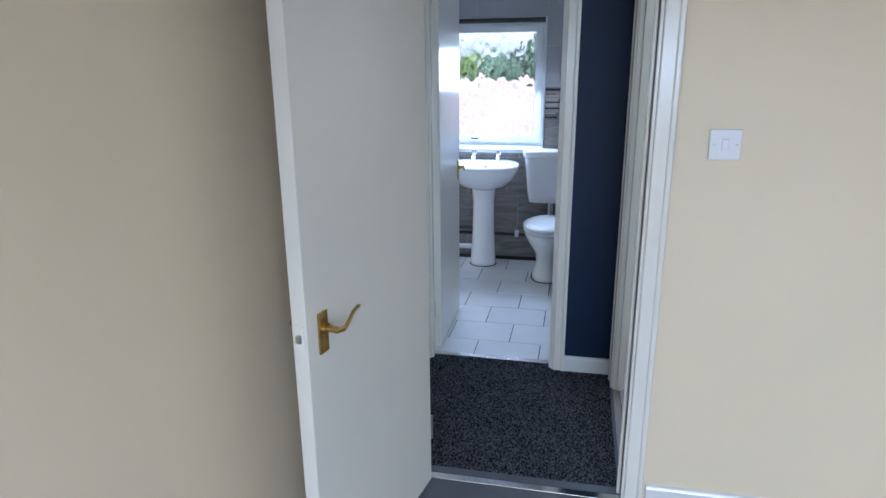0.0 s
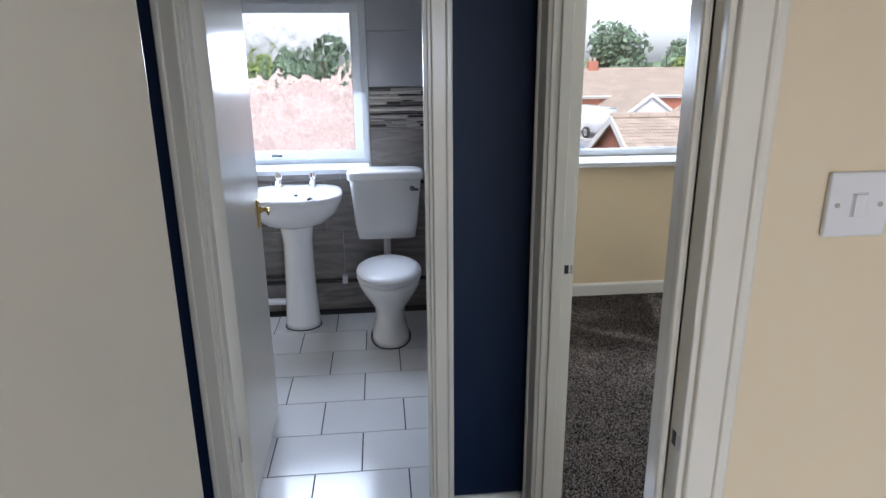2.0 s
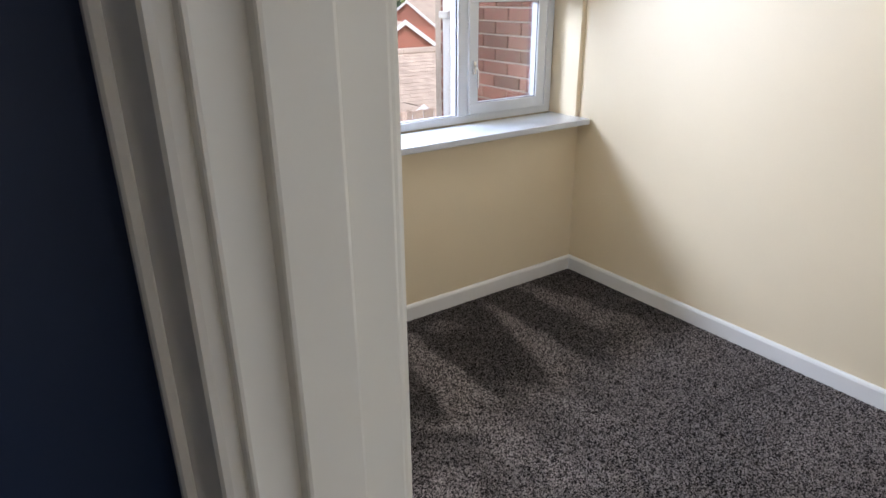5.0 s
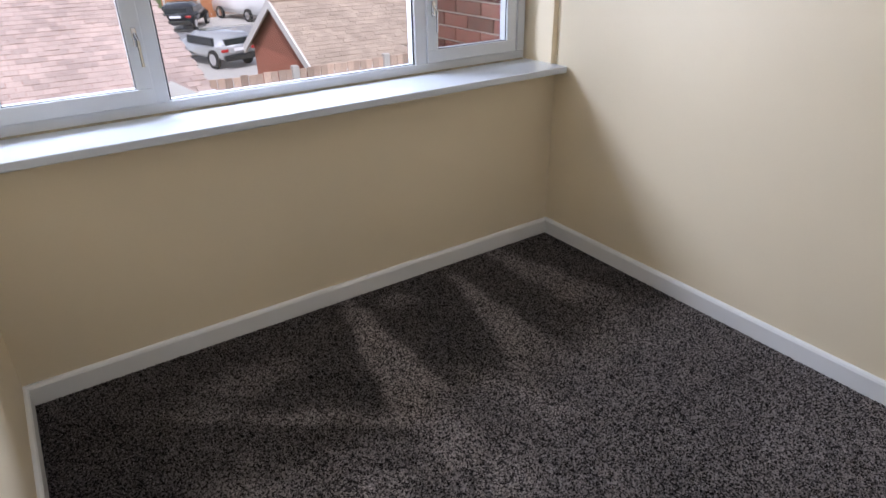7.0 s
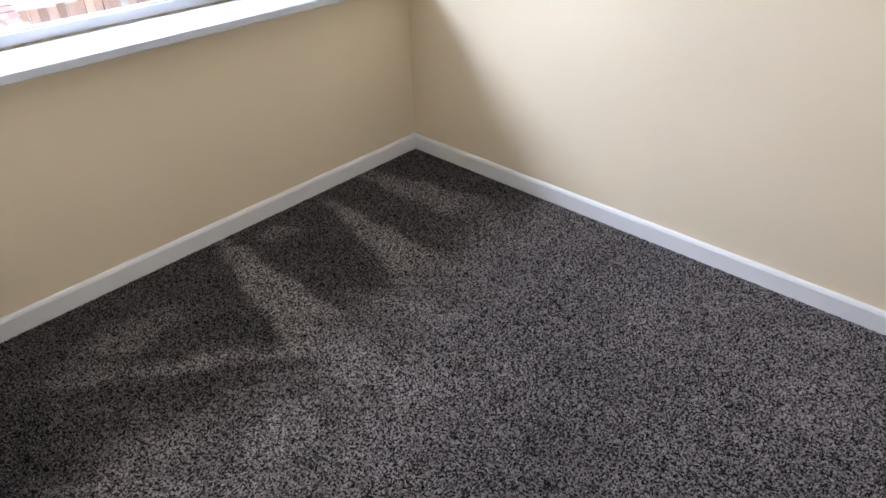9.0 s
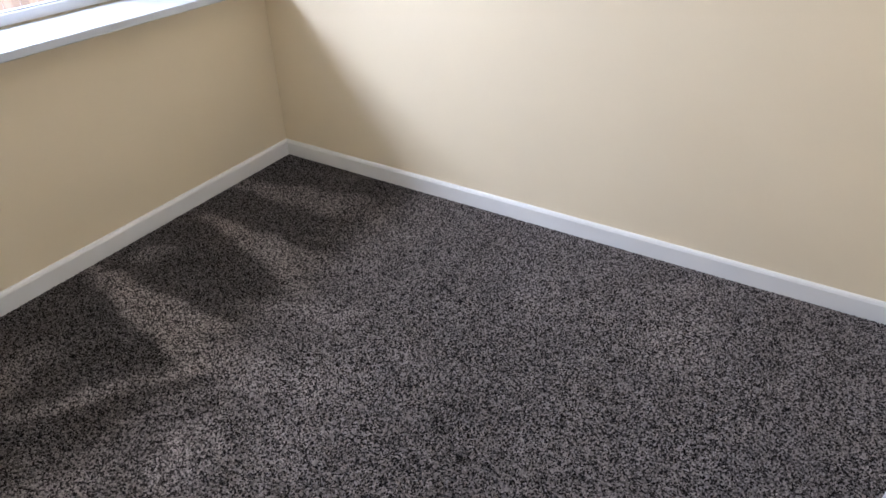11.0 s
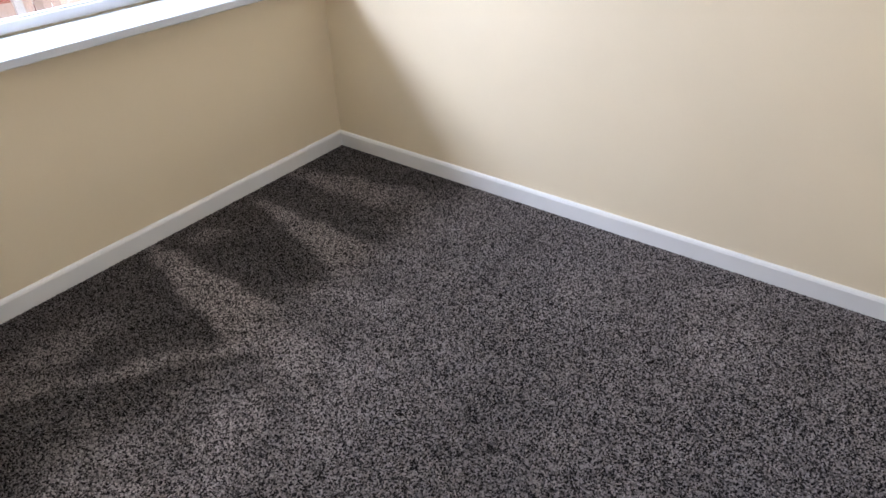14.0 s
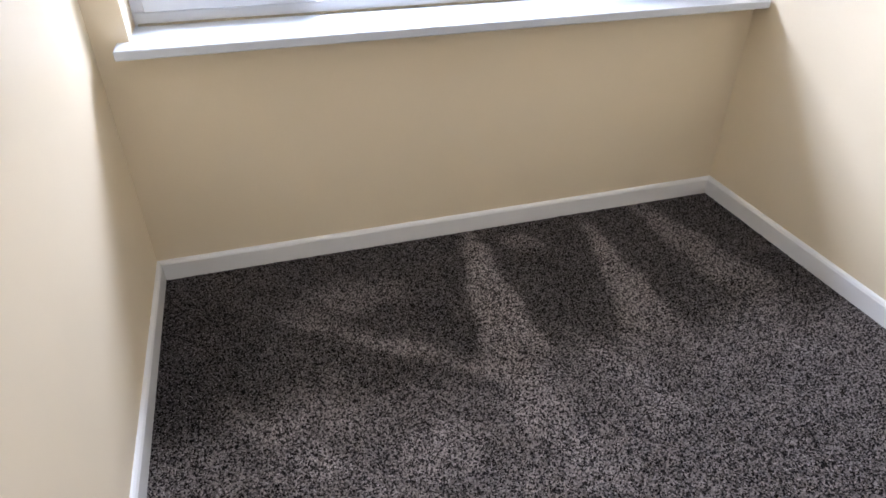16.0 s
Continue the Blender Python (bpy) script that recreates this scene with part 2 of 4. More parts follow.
GLASS = glass("clear_glass")
FROST = glass("textured_obscure_glass", frosted=True)

# ---- mesh helpers ----


def box(bm, x0, x1, y0, y1, z0, z1, bevel=0.0):
    vs = [bm.verts.new((x, y, z)) for x in (x0, x1) for y in (y0, y1) for z in (z0, z1)]
    fs = [bm.faces.new([vs[i] for i in q]) for q in ((0, 1, 3, 2), (4, 6, 7, 5), (0, 4, 5, 1), (2, 3, 7, 6), (0, 2, 6, 4), (1, 5, 7, 3))]
    if bevel:
        es = list({e for f in fs for e in f.edges})
        bmesh.ops.bevel(bm, geom=es, offset=bevel, segments=2, affect="EDGES", profile=0.5)
    return bm


def cyl(bm, a, b, r, r2=None, n=16):
    a, b = Vector(a), Vector(b)
    m = Matrix.Translation((a + b) / 2) @ (b - a).to_track_quat("Z", "Y").to_matrix().to_4x4()
    bmesh.ops.create_cone(bm, cap_ends=True, segments=n, radius1=r, radius2=r if r2 is None else r2, depth=(b - a).length, matrix=m)
    return bm


def tube(bm, pts, r, n=12):
    for a, b in zip(pts, pts[1:]):
        cyl(bm, a, b, r, n=n)
    for p in pts[1:-1]:
        bmesh.ops.create_uvsphere(bm, u_segments=n, v_segments=8, radius=r, matrix=Matrix.Translation(p))
    return bm


def loft(bm, rings, cap=True):
    """Rings of points with equal counts, joined in turn."""
    vr = [[bm.verts.new(p) for p in ring] for ring in rings]
    n = len(vr[0])
    for a, b in zip(vr, vr[1:]):
        for i in range(n):
            bm.faces.new((a[i], a[(i + 1) % n], b[(i + 1) % n], b[i]))
    if cap:
        bm.faces.new(vr[0][::-1])
        bm.faces.new(vr[-1])
    return bm


def part(name, bm, material, parent=None, label="", smooth=False):
    me = bpy.data.meshes.new(name)
    bmesh.ops.recalc_face_normals(bm, faces=bm.faces)
    bm.to_mesh(me)
    bm.free()
    if smooth:
        me.shade_smooth()
    me.materials.append(material)
    o = new(name, me)
    if parent is not None:
        o.parent = parent
    if label:
        o["label"] = label
    return o


def bx(name, material, parent, x0, x1, y0, y1, z0, z1, bevel=0.0, label=""):
    return part(name, box(bmesh.new(), x0, x1, y0, y1, z0, z1, bevel), material, parent, label)


def thing(name, label, category, group="", kind="", m=None):
    o = new(name)
    o.empty_display_size = 0.1
    if m is not None:
        o.matrix_world = m
    return tagged(o, label, category, group, kind)


def wall(name, material, boxes, label):
    bm = bmesh.new()
    for b in boxes:
        box(bm, *b)
    return tagged(part(name, bm, material), label, "wall", kind="structure")


def pieces(name, mesh, parent, places):
    for p in places:
        o = new(name, mesh)
        o.location = p
        o.parent = parent


def bevel_mesh(name, x, y, z, bevel, material):
    bm = box(bmesh.new(), -x / 2, x / 2, -y / 2, y / 2, -z / 2, z / 2, bevel)
    me = bpy.data.meshes.new(name)
    bmesh.ops.recalc_face_normals(bm, faces=bm.faces)
    bm.to_mesh(me)
    bm.free()
    me.materials.append(material)
    return me


# ---- the plan ----
CH = 2.36            # ceiling height
YA, YA2 = 1.95, 2.04  # wall between front bedroom and landing
YN, YN2 = 2.89, 2.98  # wall between landing and bathroom
XE, XE2 = 0.215, 0.283  # partition between landing and back bedroom
XR = 2.579           # outer wall of the back bedroom
YS = 2.105           # back bedroom, wall with the radiator
YW, YB = 4.785, 4.745  # window wall, bedroom and tiled bathroom face
YO = 5.10            # outer face
DH = 1.98            # door opening height
XA0, XA1 = -0.515, 0.212  # doorway of the front bedroom
XB0, XB1 = -0.68, -0.072  # doorway of the bathroom
YD0, YD1 = 2.043, 2.742  # doorway of the back bedroom
XW = -0.76           # side wall of the front bedroom

wall("wall_1", CREAM, [(XW, XA0, YA, YA2, 0, CH), (XA1, XE, YA, YA2, 0, CH), (XA0, XA1, YA, YA2, DH, CH), (XE, XE2, YA, YA2, 0, CH), (XE2, 3.4, YA, YS, 0, CH)], "cream painted wall with a light switch and doorway")
wall("wall_2", CREAM, [(XW - 0.1, XW, -2.7, YA2, 0, CH)], "plain cream painted side wall")
wall("wall_3", CREAM, [(3.3, 3.4, -2.7, YA, 0, CH)], "plain cream painted side wall")
wall("wall_4", CREAM, [(XW, -0.1, -2.7, -2.6, 0, CH), (1.9, 3.3, -2.7, -2.6, 0, CH), (-0.1, 1.9, -2.7, -2.6, 0, 0.85), (-0.1, 1.9, -2.7, -2.6, 2.05, CH)], "cream painted wall with a window opening")
wall("wall_5", NAVY, [(-2.4, XB0, YN, YN2, 0, CH), (XB1, XE, YN, YN2, 0, CH), (XB0, XB1, YN, YN2, DH, CH)], "dark navy painted landing wall")
wall("wall_6", NAVY, [(-2.4, XW - 0.1, YA - 0.05, YA2, 0, CH), (-2.5, -2.4, YA, YN2, 0, CH)], "dark navy painted landing end wall")
wall("wall_8", CREAM, [(XE + 0.03, XE2, YD1, YW, 0, CH), (XE + 0.03, XE2, YA2, YD1, DH, CH)], "cream painted bedroom side of the thin partition")
wall("wall_9", NAVY, [(XE, XE + 0.03, YD1, YN, 0, CH), (XE, XE + 0.03, YA2, YD1, DH, CH)], "dark navy landing side of the thin partition")
wall("wall_10", CREAM, [(XR, XR + 0.12, YS, YW, 0, CH)], "cream painted bedroom side wall lit by the window")
WX0, WX1, WZ0, WZ1 = 0.385, 2.552, 0.812, 2.05
wall("wall_11", CREAM, [(XE2 - 0.02, WX0, YW, YO, 0, CH), (WX1, XR + 0.12, YW, YO, 0, CH), (WX0, WX1, YW, YO, 0, WZ0), (WX0, WX1, YW, YO, WZ1, CH)], "cream painted window wall below a wide window")
wall("wall_12", CREAM, [(-1.75, -1.63, YN2, YO, 0, CH)], "bathroom side wall")
BX0, BX1, BZ0, BZ1 = -1.28, -0.255, 0.80, 1.755
wall("wall_13", GROUT_L, [(-1.63, BX0, YB + 0.009, YO, 0, CH), (BX1, XE2 - 0.02, YB + 0.009, YO, 0, CH), (BX0, BX1, YB + 0.009, YO, 0, BZ0), (BX0, BX1, YB + 0.009, YO, BZ1, CH)], "grout-backed bathroom window wall behind grey tiles")
wall("wall_14", GROUT_L, [(XE - 0.02, XE, YN2, YB + 0.009, 0, CH)], "tiled bathroom side wall beside the toilet")
tagged(bx("ceiling", CEILING, None, -2.5, 3.4, -2.7, YO, CH, CH + 0.1), "plain white painted ceiling", "ceiling", kind="structure")
tagged(bx("floor_1", CARPET, None, XE, 3.4, YA2, YO - 0.1, -0.1, 0), "charcoal grey cut-pile carpet with vacuum marks", "carpet", kind="structure")
tagged(bx("floor_2", CARPET_L, None, -2.5, XE, YA2 - 0.05, YN + 0.06, -0.1, 0), "dark blue-grey carpet on the landing", "carpet", kind="structure")
tagged(bx("floor_3", CARPET_L, None, XW - 0.1, 3.4, -2.7, YA2 - 0.05, -0.1, 0), "dark grey bedroom carpet", "carpet", kind="structure")
FLOORB = tagged(bx("floor_4", GROUT, None, -1.75, XE, YN + 0.06, YO - 0.1, -0.1, -0.004), "white rectangular floor tiles with dark grout joints", "floor", kind="structure")


def marks_and_shade(x, y):
    """Brightness offsets for the bedroom tufts, below 0 darker, above 0 lighter: vacuum marks and painted shade below
    the window.
    """
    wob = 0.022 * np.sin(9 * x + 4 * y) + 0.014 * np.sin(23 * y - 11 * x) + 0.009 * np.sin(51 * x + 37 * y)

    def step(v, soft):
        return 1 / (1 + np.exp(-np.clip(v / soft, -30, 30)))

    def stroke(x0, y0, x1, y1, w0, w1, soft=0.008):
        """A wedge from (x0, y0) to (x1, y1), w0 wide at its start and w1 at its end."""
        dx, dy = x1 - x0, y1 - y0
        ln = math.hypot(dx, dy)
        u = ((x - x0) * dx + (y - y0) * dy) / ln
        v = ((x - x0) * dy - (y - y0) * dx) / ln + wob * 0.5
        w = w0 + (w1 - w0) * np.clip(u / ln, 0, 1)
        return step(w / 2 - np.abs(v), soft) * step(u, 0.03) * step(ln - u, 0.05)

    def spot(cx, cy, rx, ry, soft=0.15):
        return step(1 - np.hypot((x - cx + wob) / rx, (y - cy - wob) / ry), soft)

    # Dark band along the window wall: the sill's shade, painted into the pile colour.
    nap_shade = -0.52 * step(y - 4.02 + 2.2 * wob, 0.05)
    # Vacuum strokes, drawn as lighter tone; the tufts themselves keep their random lean.
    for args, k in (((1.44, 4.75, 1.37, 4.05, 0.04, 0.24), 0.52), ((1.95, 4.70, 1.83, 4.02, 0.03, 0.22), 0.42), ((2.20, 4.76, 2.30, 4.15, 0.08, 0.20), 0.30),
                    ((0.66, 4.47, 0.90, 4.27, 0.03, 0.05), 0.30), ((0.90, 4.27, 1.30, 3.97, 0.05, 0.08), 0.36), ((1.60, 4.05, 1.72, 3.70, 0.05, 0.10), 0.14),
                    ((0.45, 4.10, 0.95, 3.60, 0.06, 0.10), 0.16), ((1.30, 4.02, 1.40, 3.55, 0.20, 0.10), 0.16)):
        nap_shade = nap_shade + 1.9 * k * stroke(*args)
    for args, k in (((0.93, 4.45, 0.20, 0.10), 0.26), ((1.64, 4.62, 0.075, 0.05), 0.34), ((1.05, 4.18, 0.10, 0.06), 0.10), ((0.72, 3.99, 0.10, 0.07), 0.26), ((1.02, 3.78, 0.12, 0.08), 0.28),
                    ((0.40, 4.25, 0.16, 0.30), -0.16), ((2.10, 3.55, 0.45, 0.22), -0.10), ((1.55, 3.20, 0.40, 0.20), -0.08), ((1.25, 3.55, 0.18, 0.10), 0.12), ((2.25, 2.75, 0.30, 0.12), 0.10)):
        nap_shade = nap_shade + 1.5 * k * spot(*args)
    return np.clip(nap_shade, -0.65, 0.45)


def pile(name, parent, x0, x1, y0, y1, step, material, marks=None):
    """Cut-pile tufts: small three-sided points, leaning at random, in one mesh."""
    g = np.random.default_rng(4)
    gx, gy = np.meshgrid(np.arange(x0, x1, step), np.arange(y0, y1, step))
    n = gx.size
    cx = gx.ravel() + g.uniform(-0.45, 0.45, n) * step
    cy = gy.ravel() + g.uniform(-0.45, 0.45, n) * step
    a = g.uniform(0, math.tau, n)
    rad = step * g.uniform(0.9, 1.3, n)
    top = np.stack([cx + g.normal(0, 0.3, n) * step, cy + g.normal(0, 0.3, n) * step, g.uniform(0.0035, 0.0065, n)], 1)
    base = [np.stack([cx + rad * np.cos(a + k * math.tau / 3), cy + rad * np.sin(a + k * math.tau / 3), np.full(n, 0.0006)], 1) for k in range(3)]
    vs = np.stack([top, *base], 1).reshape(-1, 3)
    i = np.arange(n) * 4
    fs = np.concatenate([np.stack([i, i + 1, i + 2], 1), np.stack([i, i + 2, i + 3], 1), np.stack([i, i + 3, i + 1], 1)])
    me = bpy.data.meshes.new(name)
    me.from_pydata(vs, [], fs.tolist())
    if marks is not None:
        at = me.attributes.new("nap_shade", "FLOAT", "POINT")
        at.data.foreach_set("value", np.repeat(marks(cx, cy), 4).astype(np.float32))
    me.materials.append(material)
    o = new(name, me)
    o.parent = parent
    o["kind"] = "stuff"
    return o


pile("carpet_pile", bpy.data.objects["floor_1"], XE2 + 0.016, XR - 0.016, YS + 0.016, YW - 0.016, 0.0042, CARPET, marks_and_shade)
pile("carpet_pile", bpy.data.objects["floor_2"], -0.85, XE - 0.016, YA2 - 0.02, YN + 0.05, 0.0045, CARPET_L)


# ---- skirtings ----
def skirting(name, runs, label):
    """runs: (x0, y0, x1, y1, nx, ny) along a wall, with the way into the room."""
    bm = bmesh.new()
    for x0, y0, x1, y1, nx, ny in runs:
        prof = [(0, 0), (0.015, 0), (0.015, 0.067), (0.011, 0.075), (0.006, 0.079), (0, 0.080)]
        rings = [[(x + nx * d, y + ny * d, h) for d, h in prof] for x, y in ((x0, y0), (x1, y1))]
        loft(bm, rings)
    return tagged(part(name, bm, SKIRT), label, "skirting", kind="structure")


skirting("baseboard_1", [(XE2, YW, XR, YW, 0, -1), (XR, YS, XR, YW, -1, 0), (XE2, YS, XR, YS, 0, 1), (XE2, YD1 + 0.07, XE2, YW, 1, 0)], "white painted skirting board round the carpeted bedroom")
skirting("baseboard_2", [(XB1 + 0.056, YN, XE, YN, 0, -1), (XE, YD1 + 0.096, XE, YN, -1, 0), (-2.4, YN, XB0 - 0.056, YN, 0, -1)], "white painted skirting board below the navy wall")
skirting("baseboard_3", [(XA1 + 0.075, YA, 3.3, YA, 0, -1), (XW, -2.6, XW, YA, 1, 0), (3.3, -2.6, 3.3, YA, -1, 0)], "white painted skirting board below the cream wall")


# ---- door linings, stops and architraves ----
def doorway(name, axis, a0, a1, b0, b1, stop_at, label, arch=0.055, faces=(True, True), arch_low=None):
    """An opening from a0 to a1 along axis, through a wall from b0 to b1."""
    top = thing(name, label, "door frame", kind="structure")

    def put(nm, p0, p1, q0, q1, z0, z1, bevel=0.002):
        if axis == "x":
            bx(nm, GLOSS, top, p0, p1, q0, q1, z0, z1, bevel)
        else:
            bx(nm, GLOSS, top, q0, q1, p0, p1, z0, z1, bevel)

    t = 0.012
    low = arch if arch_low is None else arch_low
    put("jamb", a0 - 0.012, a0 + 0.003, b0 - 0.003, b1 + 0.003, 0, DH)
    put("jamb", a1 - 0.003, a1 + t, b0 - 0.003, b1 + 0.003, 0, DH)
    put("head", a0 - t, a1 + t, b0 - 0.003, b1 + 0.003, DH - 0.003, DH + t)
    s0, s1 = stop_at
    put("stop", a0, a0 + 0.013, s0, s1, 0, DH)
    put("stop", a1 - 0.013, a1, s0, s1, 0, DH)
    put("stop", a0, a1, s0, s1, DH - 0.013, DH)
    for on, q, way in ((faces[0], b0, -1), (faces[1], b1, 1)):
        if not on:
            continue
        lo, hi = sorted((q, q + way * 0.013))
        lo2, hi2 = sorted((q, q + way * 0.019))
        for p0, p1, rib in ((a0 - 0.006 - low, a0 - 0.006, 0), (a1 + 0.006, a1 + 0.006 + arch, 1)):
            put("architrave", p0, p1, lo, hi, 0, DH + 0.006 + arch, 0.004)
            # raised outer bead of the moulding
            r0 = p0 if rib == 0 else p1 - 0.018
            put("architrave_bead", r0, r0 + 0.018, lo2, hi2, 0, DH + 0.006 + arch, 0.005)
        put("architrave", a0 - 0.006 - low, a1 + 0.006 + arch, lo, hi, DH + 0.006, DH + 0.006 + arch, 0.004)
    return top


doorway("door_frame_1", "x", XA0, XA1, YA, YA2, (YA + 0.045, YA2 - 0.015), "off-white gloss door frame with moulded architrave", arch=0.058)
doorway("door_frame_2", "x", XB0, XB1, YN, YN2, (YN + 0.01, YN + 0.04), "off-white gloss bathroom door frame beside navy wall")
doorway("door_frame_3", "y", YD0, YD1, XE, XE2, (XE + 0.017, XE + 0.045), "off-white gloss bedroom door frame with chipped edges", arch=0.088, arch_low=0.055)


def strike(name, x, y, z, facing, lip):
    s = thing(name, "small steel strike plate with latch hole", "strike plate")
    if facing == "y":
        bx("plate", STEEL, s, x - 0.012, x + 0.012, y - 0.0025, y, z - 0.03, z + 0.03, 0.0008)
        bx("latch_hole", BLACK, s, x - 0.005, x + 0.007, y - 0.0032, y - 0.0024, z - 0.012, z + 0.012)
        bx("lip", STEEL, s, x + 0.010, x + 0.018, y - 0.0035, y - 0.0005, z - 0.012, z + 0.012)
    else:
        bx("plate", STEEL, s, x - 0.0025, x, y - 0.012, y + 0.012, z - 0.03, z + 0.03, 0.0008)
        bx("latch_hole", BLACK, s, x - 0.0032, x - 0.0024, y - 0.005, y + 0.007, z - 0.012, z + 0.012)
        bx("lip", STEEL, s, x - 0.004, x - 0.0005, y - 0.018, y - 0.010, z - 0.012, z + 0.012)
    return s


strike("strike_plate", 0.272, YD1, 0.875, "y", 1)
strike("strike_plate", XA1, 1.968, 0.871, "x", 1)

# threshold bars
tagged(bx("threshold_bar_1", CHROME, None, XB0, XB1, YN + 0.05, YN + 0.085, -0.004, 0.006, 0.002), "thin metal threshold bar between carpet and tiles", "threshold", kind="structure")
tagged(bx("threshold_bar_2", CHROME, None, XA0, XA1, YA - 0.012, YA + 0.02, -0.004, 0.006, 0.002), "thin metal threshold bar across the carpet", "threshold", kind="structure")
tagged(bx("threshold_bar_3", CHROME, None, XE + 0.03, XE + 0.06, YD0, YD1, -0.004, 0.006, 0.002), "thin metal threshold bar across the carpet", "threshold", kind="structure")


# ---- doors ----
def handle(parent, x, z, face, way, material, name="door_handle"):
    """A lever on a backplate, on the face y = face of a leaf that runs along x; way: +1 or -1 out of the face; the lever points to -x."""
    bm = bmesh.new()
    box(bm, x - 0.019, x + 0.019, min(face, face + way * 0.006), max(face, face + way * 0.006), z - 0.052, z + 0.052, 0.002)
    h = part(name, bm, material, parent, "aged brass lever handle on a backplate")
    bm = cyl(bmesh.new(), (x, face + way * 0.005, z + 0.012), (x, face + way * 0.016, z + 0.012), 0.013)
    cyl(bm, (x, face + way * 0.016, z + 0.012), (x, face + way * 0.045, z + 0.012), 0.008)
    part("collar", bm, material, h, smooth=False)
    pts = [(0, 0.0, 0.006), (-0.02, -0.004, 0.007), (-0.04, -0.008, 0.008), (-0.06, 0.004, 0.007), (-0.08, 0.018, 0.0065), (-0.10, 0.024, 0.006), (-0.115, 0.022, 0.004)]
    rings = []
    for dx, dz, r in pts:
        rings.append([(x + dx + 0.008, face + way * (0.043 + 0.55 * r * math.cos(a)), z + 0.012 + dz + r * math.sin(a)) for a in [k * math.tau / 10 for k in range(10)]])
    part("lever", loft(bmesh.new(), rings), material, h, smooth=True)
    for dz in (-0.04, 0.04):
        part("screw", cyl(bmesh.new(), (x, face + way * 0.005, z + dz), (x, face + way * 0.0075, z + dz), 0.004, n=10), material, h)
    return h


def door(name, hinge, angle, width, thick, label, latch=0.875, sides=(1, -1)):
    """A flush leaf hinged at its x = 0 edge; angle: the way it points from the hinge."""
    d = thing(name, label, "door", m=pose(hinge[0], hinge[1], 0, 0, 0, angle))
    bx("leaf", DOORP, d, 0.003, width, -thick / 2, thick / 2, 0.012, DH - 0.004, 0.0025)
    for w in sides:
        handle(d, width - 0.062, latch - 0.005, w * thick / 2, w, BRASS)
    bx("latch_plate", GLOSS, d, width - 0.001, width + 0.0015, -0.011, 0.011, latch - 0.03, latch + 0.03)
    bx("latch_bolt", STEEL, d, width, width + 0.010, -0.006, 0.006, latch - 0.010, latch + 0.010, 0.002)
    for z in (0.22, 1.75):
        part("hinge", cyl(bmesh.new(), (0, thick / 2, z - 0.045), (0, thick / 2, z + 0.045), 0.006, n=10), STEEL, d)
    return d


door("door_1", (-0.47, YA - 0.02), math.degrees(math.atan2(1.26 - 1.93, -0.592 + 0.47)), 0.69, 0.04, latch=0.845, label="off-white flush door standing open, brass lever handle")
door("door_2", (XB0 + 0.012, YN2 + 0.03), 91.5, 0.595, 0.036, "white glossy flush bathroom door standing open")
door("door_3", (XE2 + 0.015, YS + 0.013), 17.0, 0.69, 0.034, latch=0.865, label="off-white bedroom door open towards the radiator")
for ob in ("door_1", "door_2", "door_3"):
    bpy.data.objects[ob]["kind"] = "structure"

# ---- light switch and socket ----
sw = thing("light_switch", "white plastic single rocker light switch on cream wall", "light switch", m=pose(0.412, YA, 1.221))
bx("plate", PLASTIC, sw, -0.043, 0.043, -0.009, 0, -0.043, 0.043, 0.003)
bx("rocker_frame", PLASTIC, sw, -0.0105, 0.0105, -0.0105, -0.0088, -0.0165, 0.0165, 0.0006)
rk = part("rocker", box(bmesh.new(), -0.009, 0.009, -0.0135, -0.010, -0.015, 0.015, 0.001), PLASTIC, sw)
for sx in (-0.03, 0.03):
    part("screw", cyl(bmesh.new(), (sx, -0.0088, 0), (sx, -0.0098, 0), 0.0035, n=12), STEEL, sw, "steel screw head")

so = thing("wall_socket", "white plastic wall socket plate above the skirting", "socket", m=pose(2.37, YS, 0.26))
bx("plate", PLASTIC, so, -0.043, 0.043, 0, 0.010, -0.043, 0.043, 0.003)
for sx, sz, w, h in ((0, 0.016, 0.005, 0.009), (-0.011, -0.006, 0.008, 0.004), (0.011, -0.006, 0.008, 0.004)):
    bx("pin_slot", BLACK, so, sx - w / 2, sx + w / 2, 0.0098, 0.0106, sz - h / 2, sz + h / 2)

# ---- radiator ----
ra = thing("radiator", "white ribbed steel panel radiator on wall brackets", "radiator", m=pose(0, YS, 0))
RX0, RX1, RZ0, RZ1, RY = 0.72, 1.70, 0.165, 0.765, 0.085
bm = bmesh.new()
xs = []
n = 29
pitch = (RX1 - RX0 - 0.03) / n
prof = [(RX0, RY - 0.012)]
for i in range(n):
    a = RX0 + 0.015 + i * pitch
    prof += [(a + pitch * 0.08, RY - 0.009), (a + pitch * 0.25, RY), (a + pitch * 0.75, RY), (a + pitch * 0.92, RY - 0.009)]
prof += [(RX1, RY - 0.012)]
low = [bm.verts.new((x, y, RZ0 + 0.03)) for x, y in prof]
up = [bm.verts.new((x, y, RZ1 - 0.03)) for x, y in prof]
for i in range(len(prof) - 1):
    bm.faces.new((low[i], low[i + 1], up[i + 1], up[i]))
part("ribbed_front", bm, RADM, ra)
bx("back_panel", RADM, ra, RX0, RX1, RY - 0.04, RY - 0.0125, RZ0, RZ1, 0.004)
bx("bottom_channel", RADM, ra, RX0, RX1, RY - 0.0124, RY + 0.001, RZ0, RZ0 + 0.032, 0.004)
bx("top_channel", RADM, ra, RX0, RX1, RY - 0.0124, RY + 0.001, RZ1 - 0.032, RZ1, 0.004)
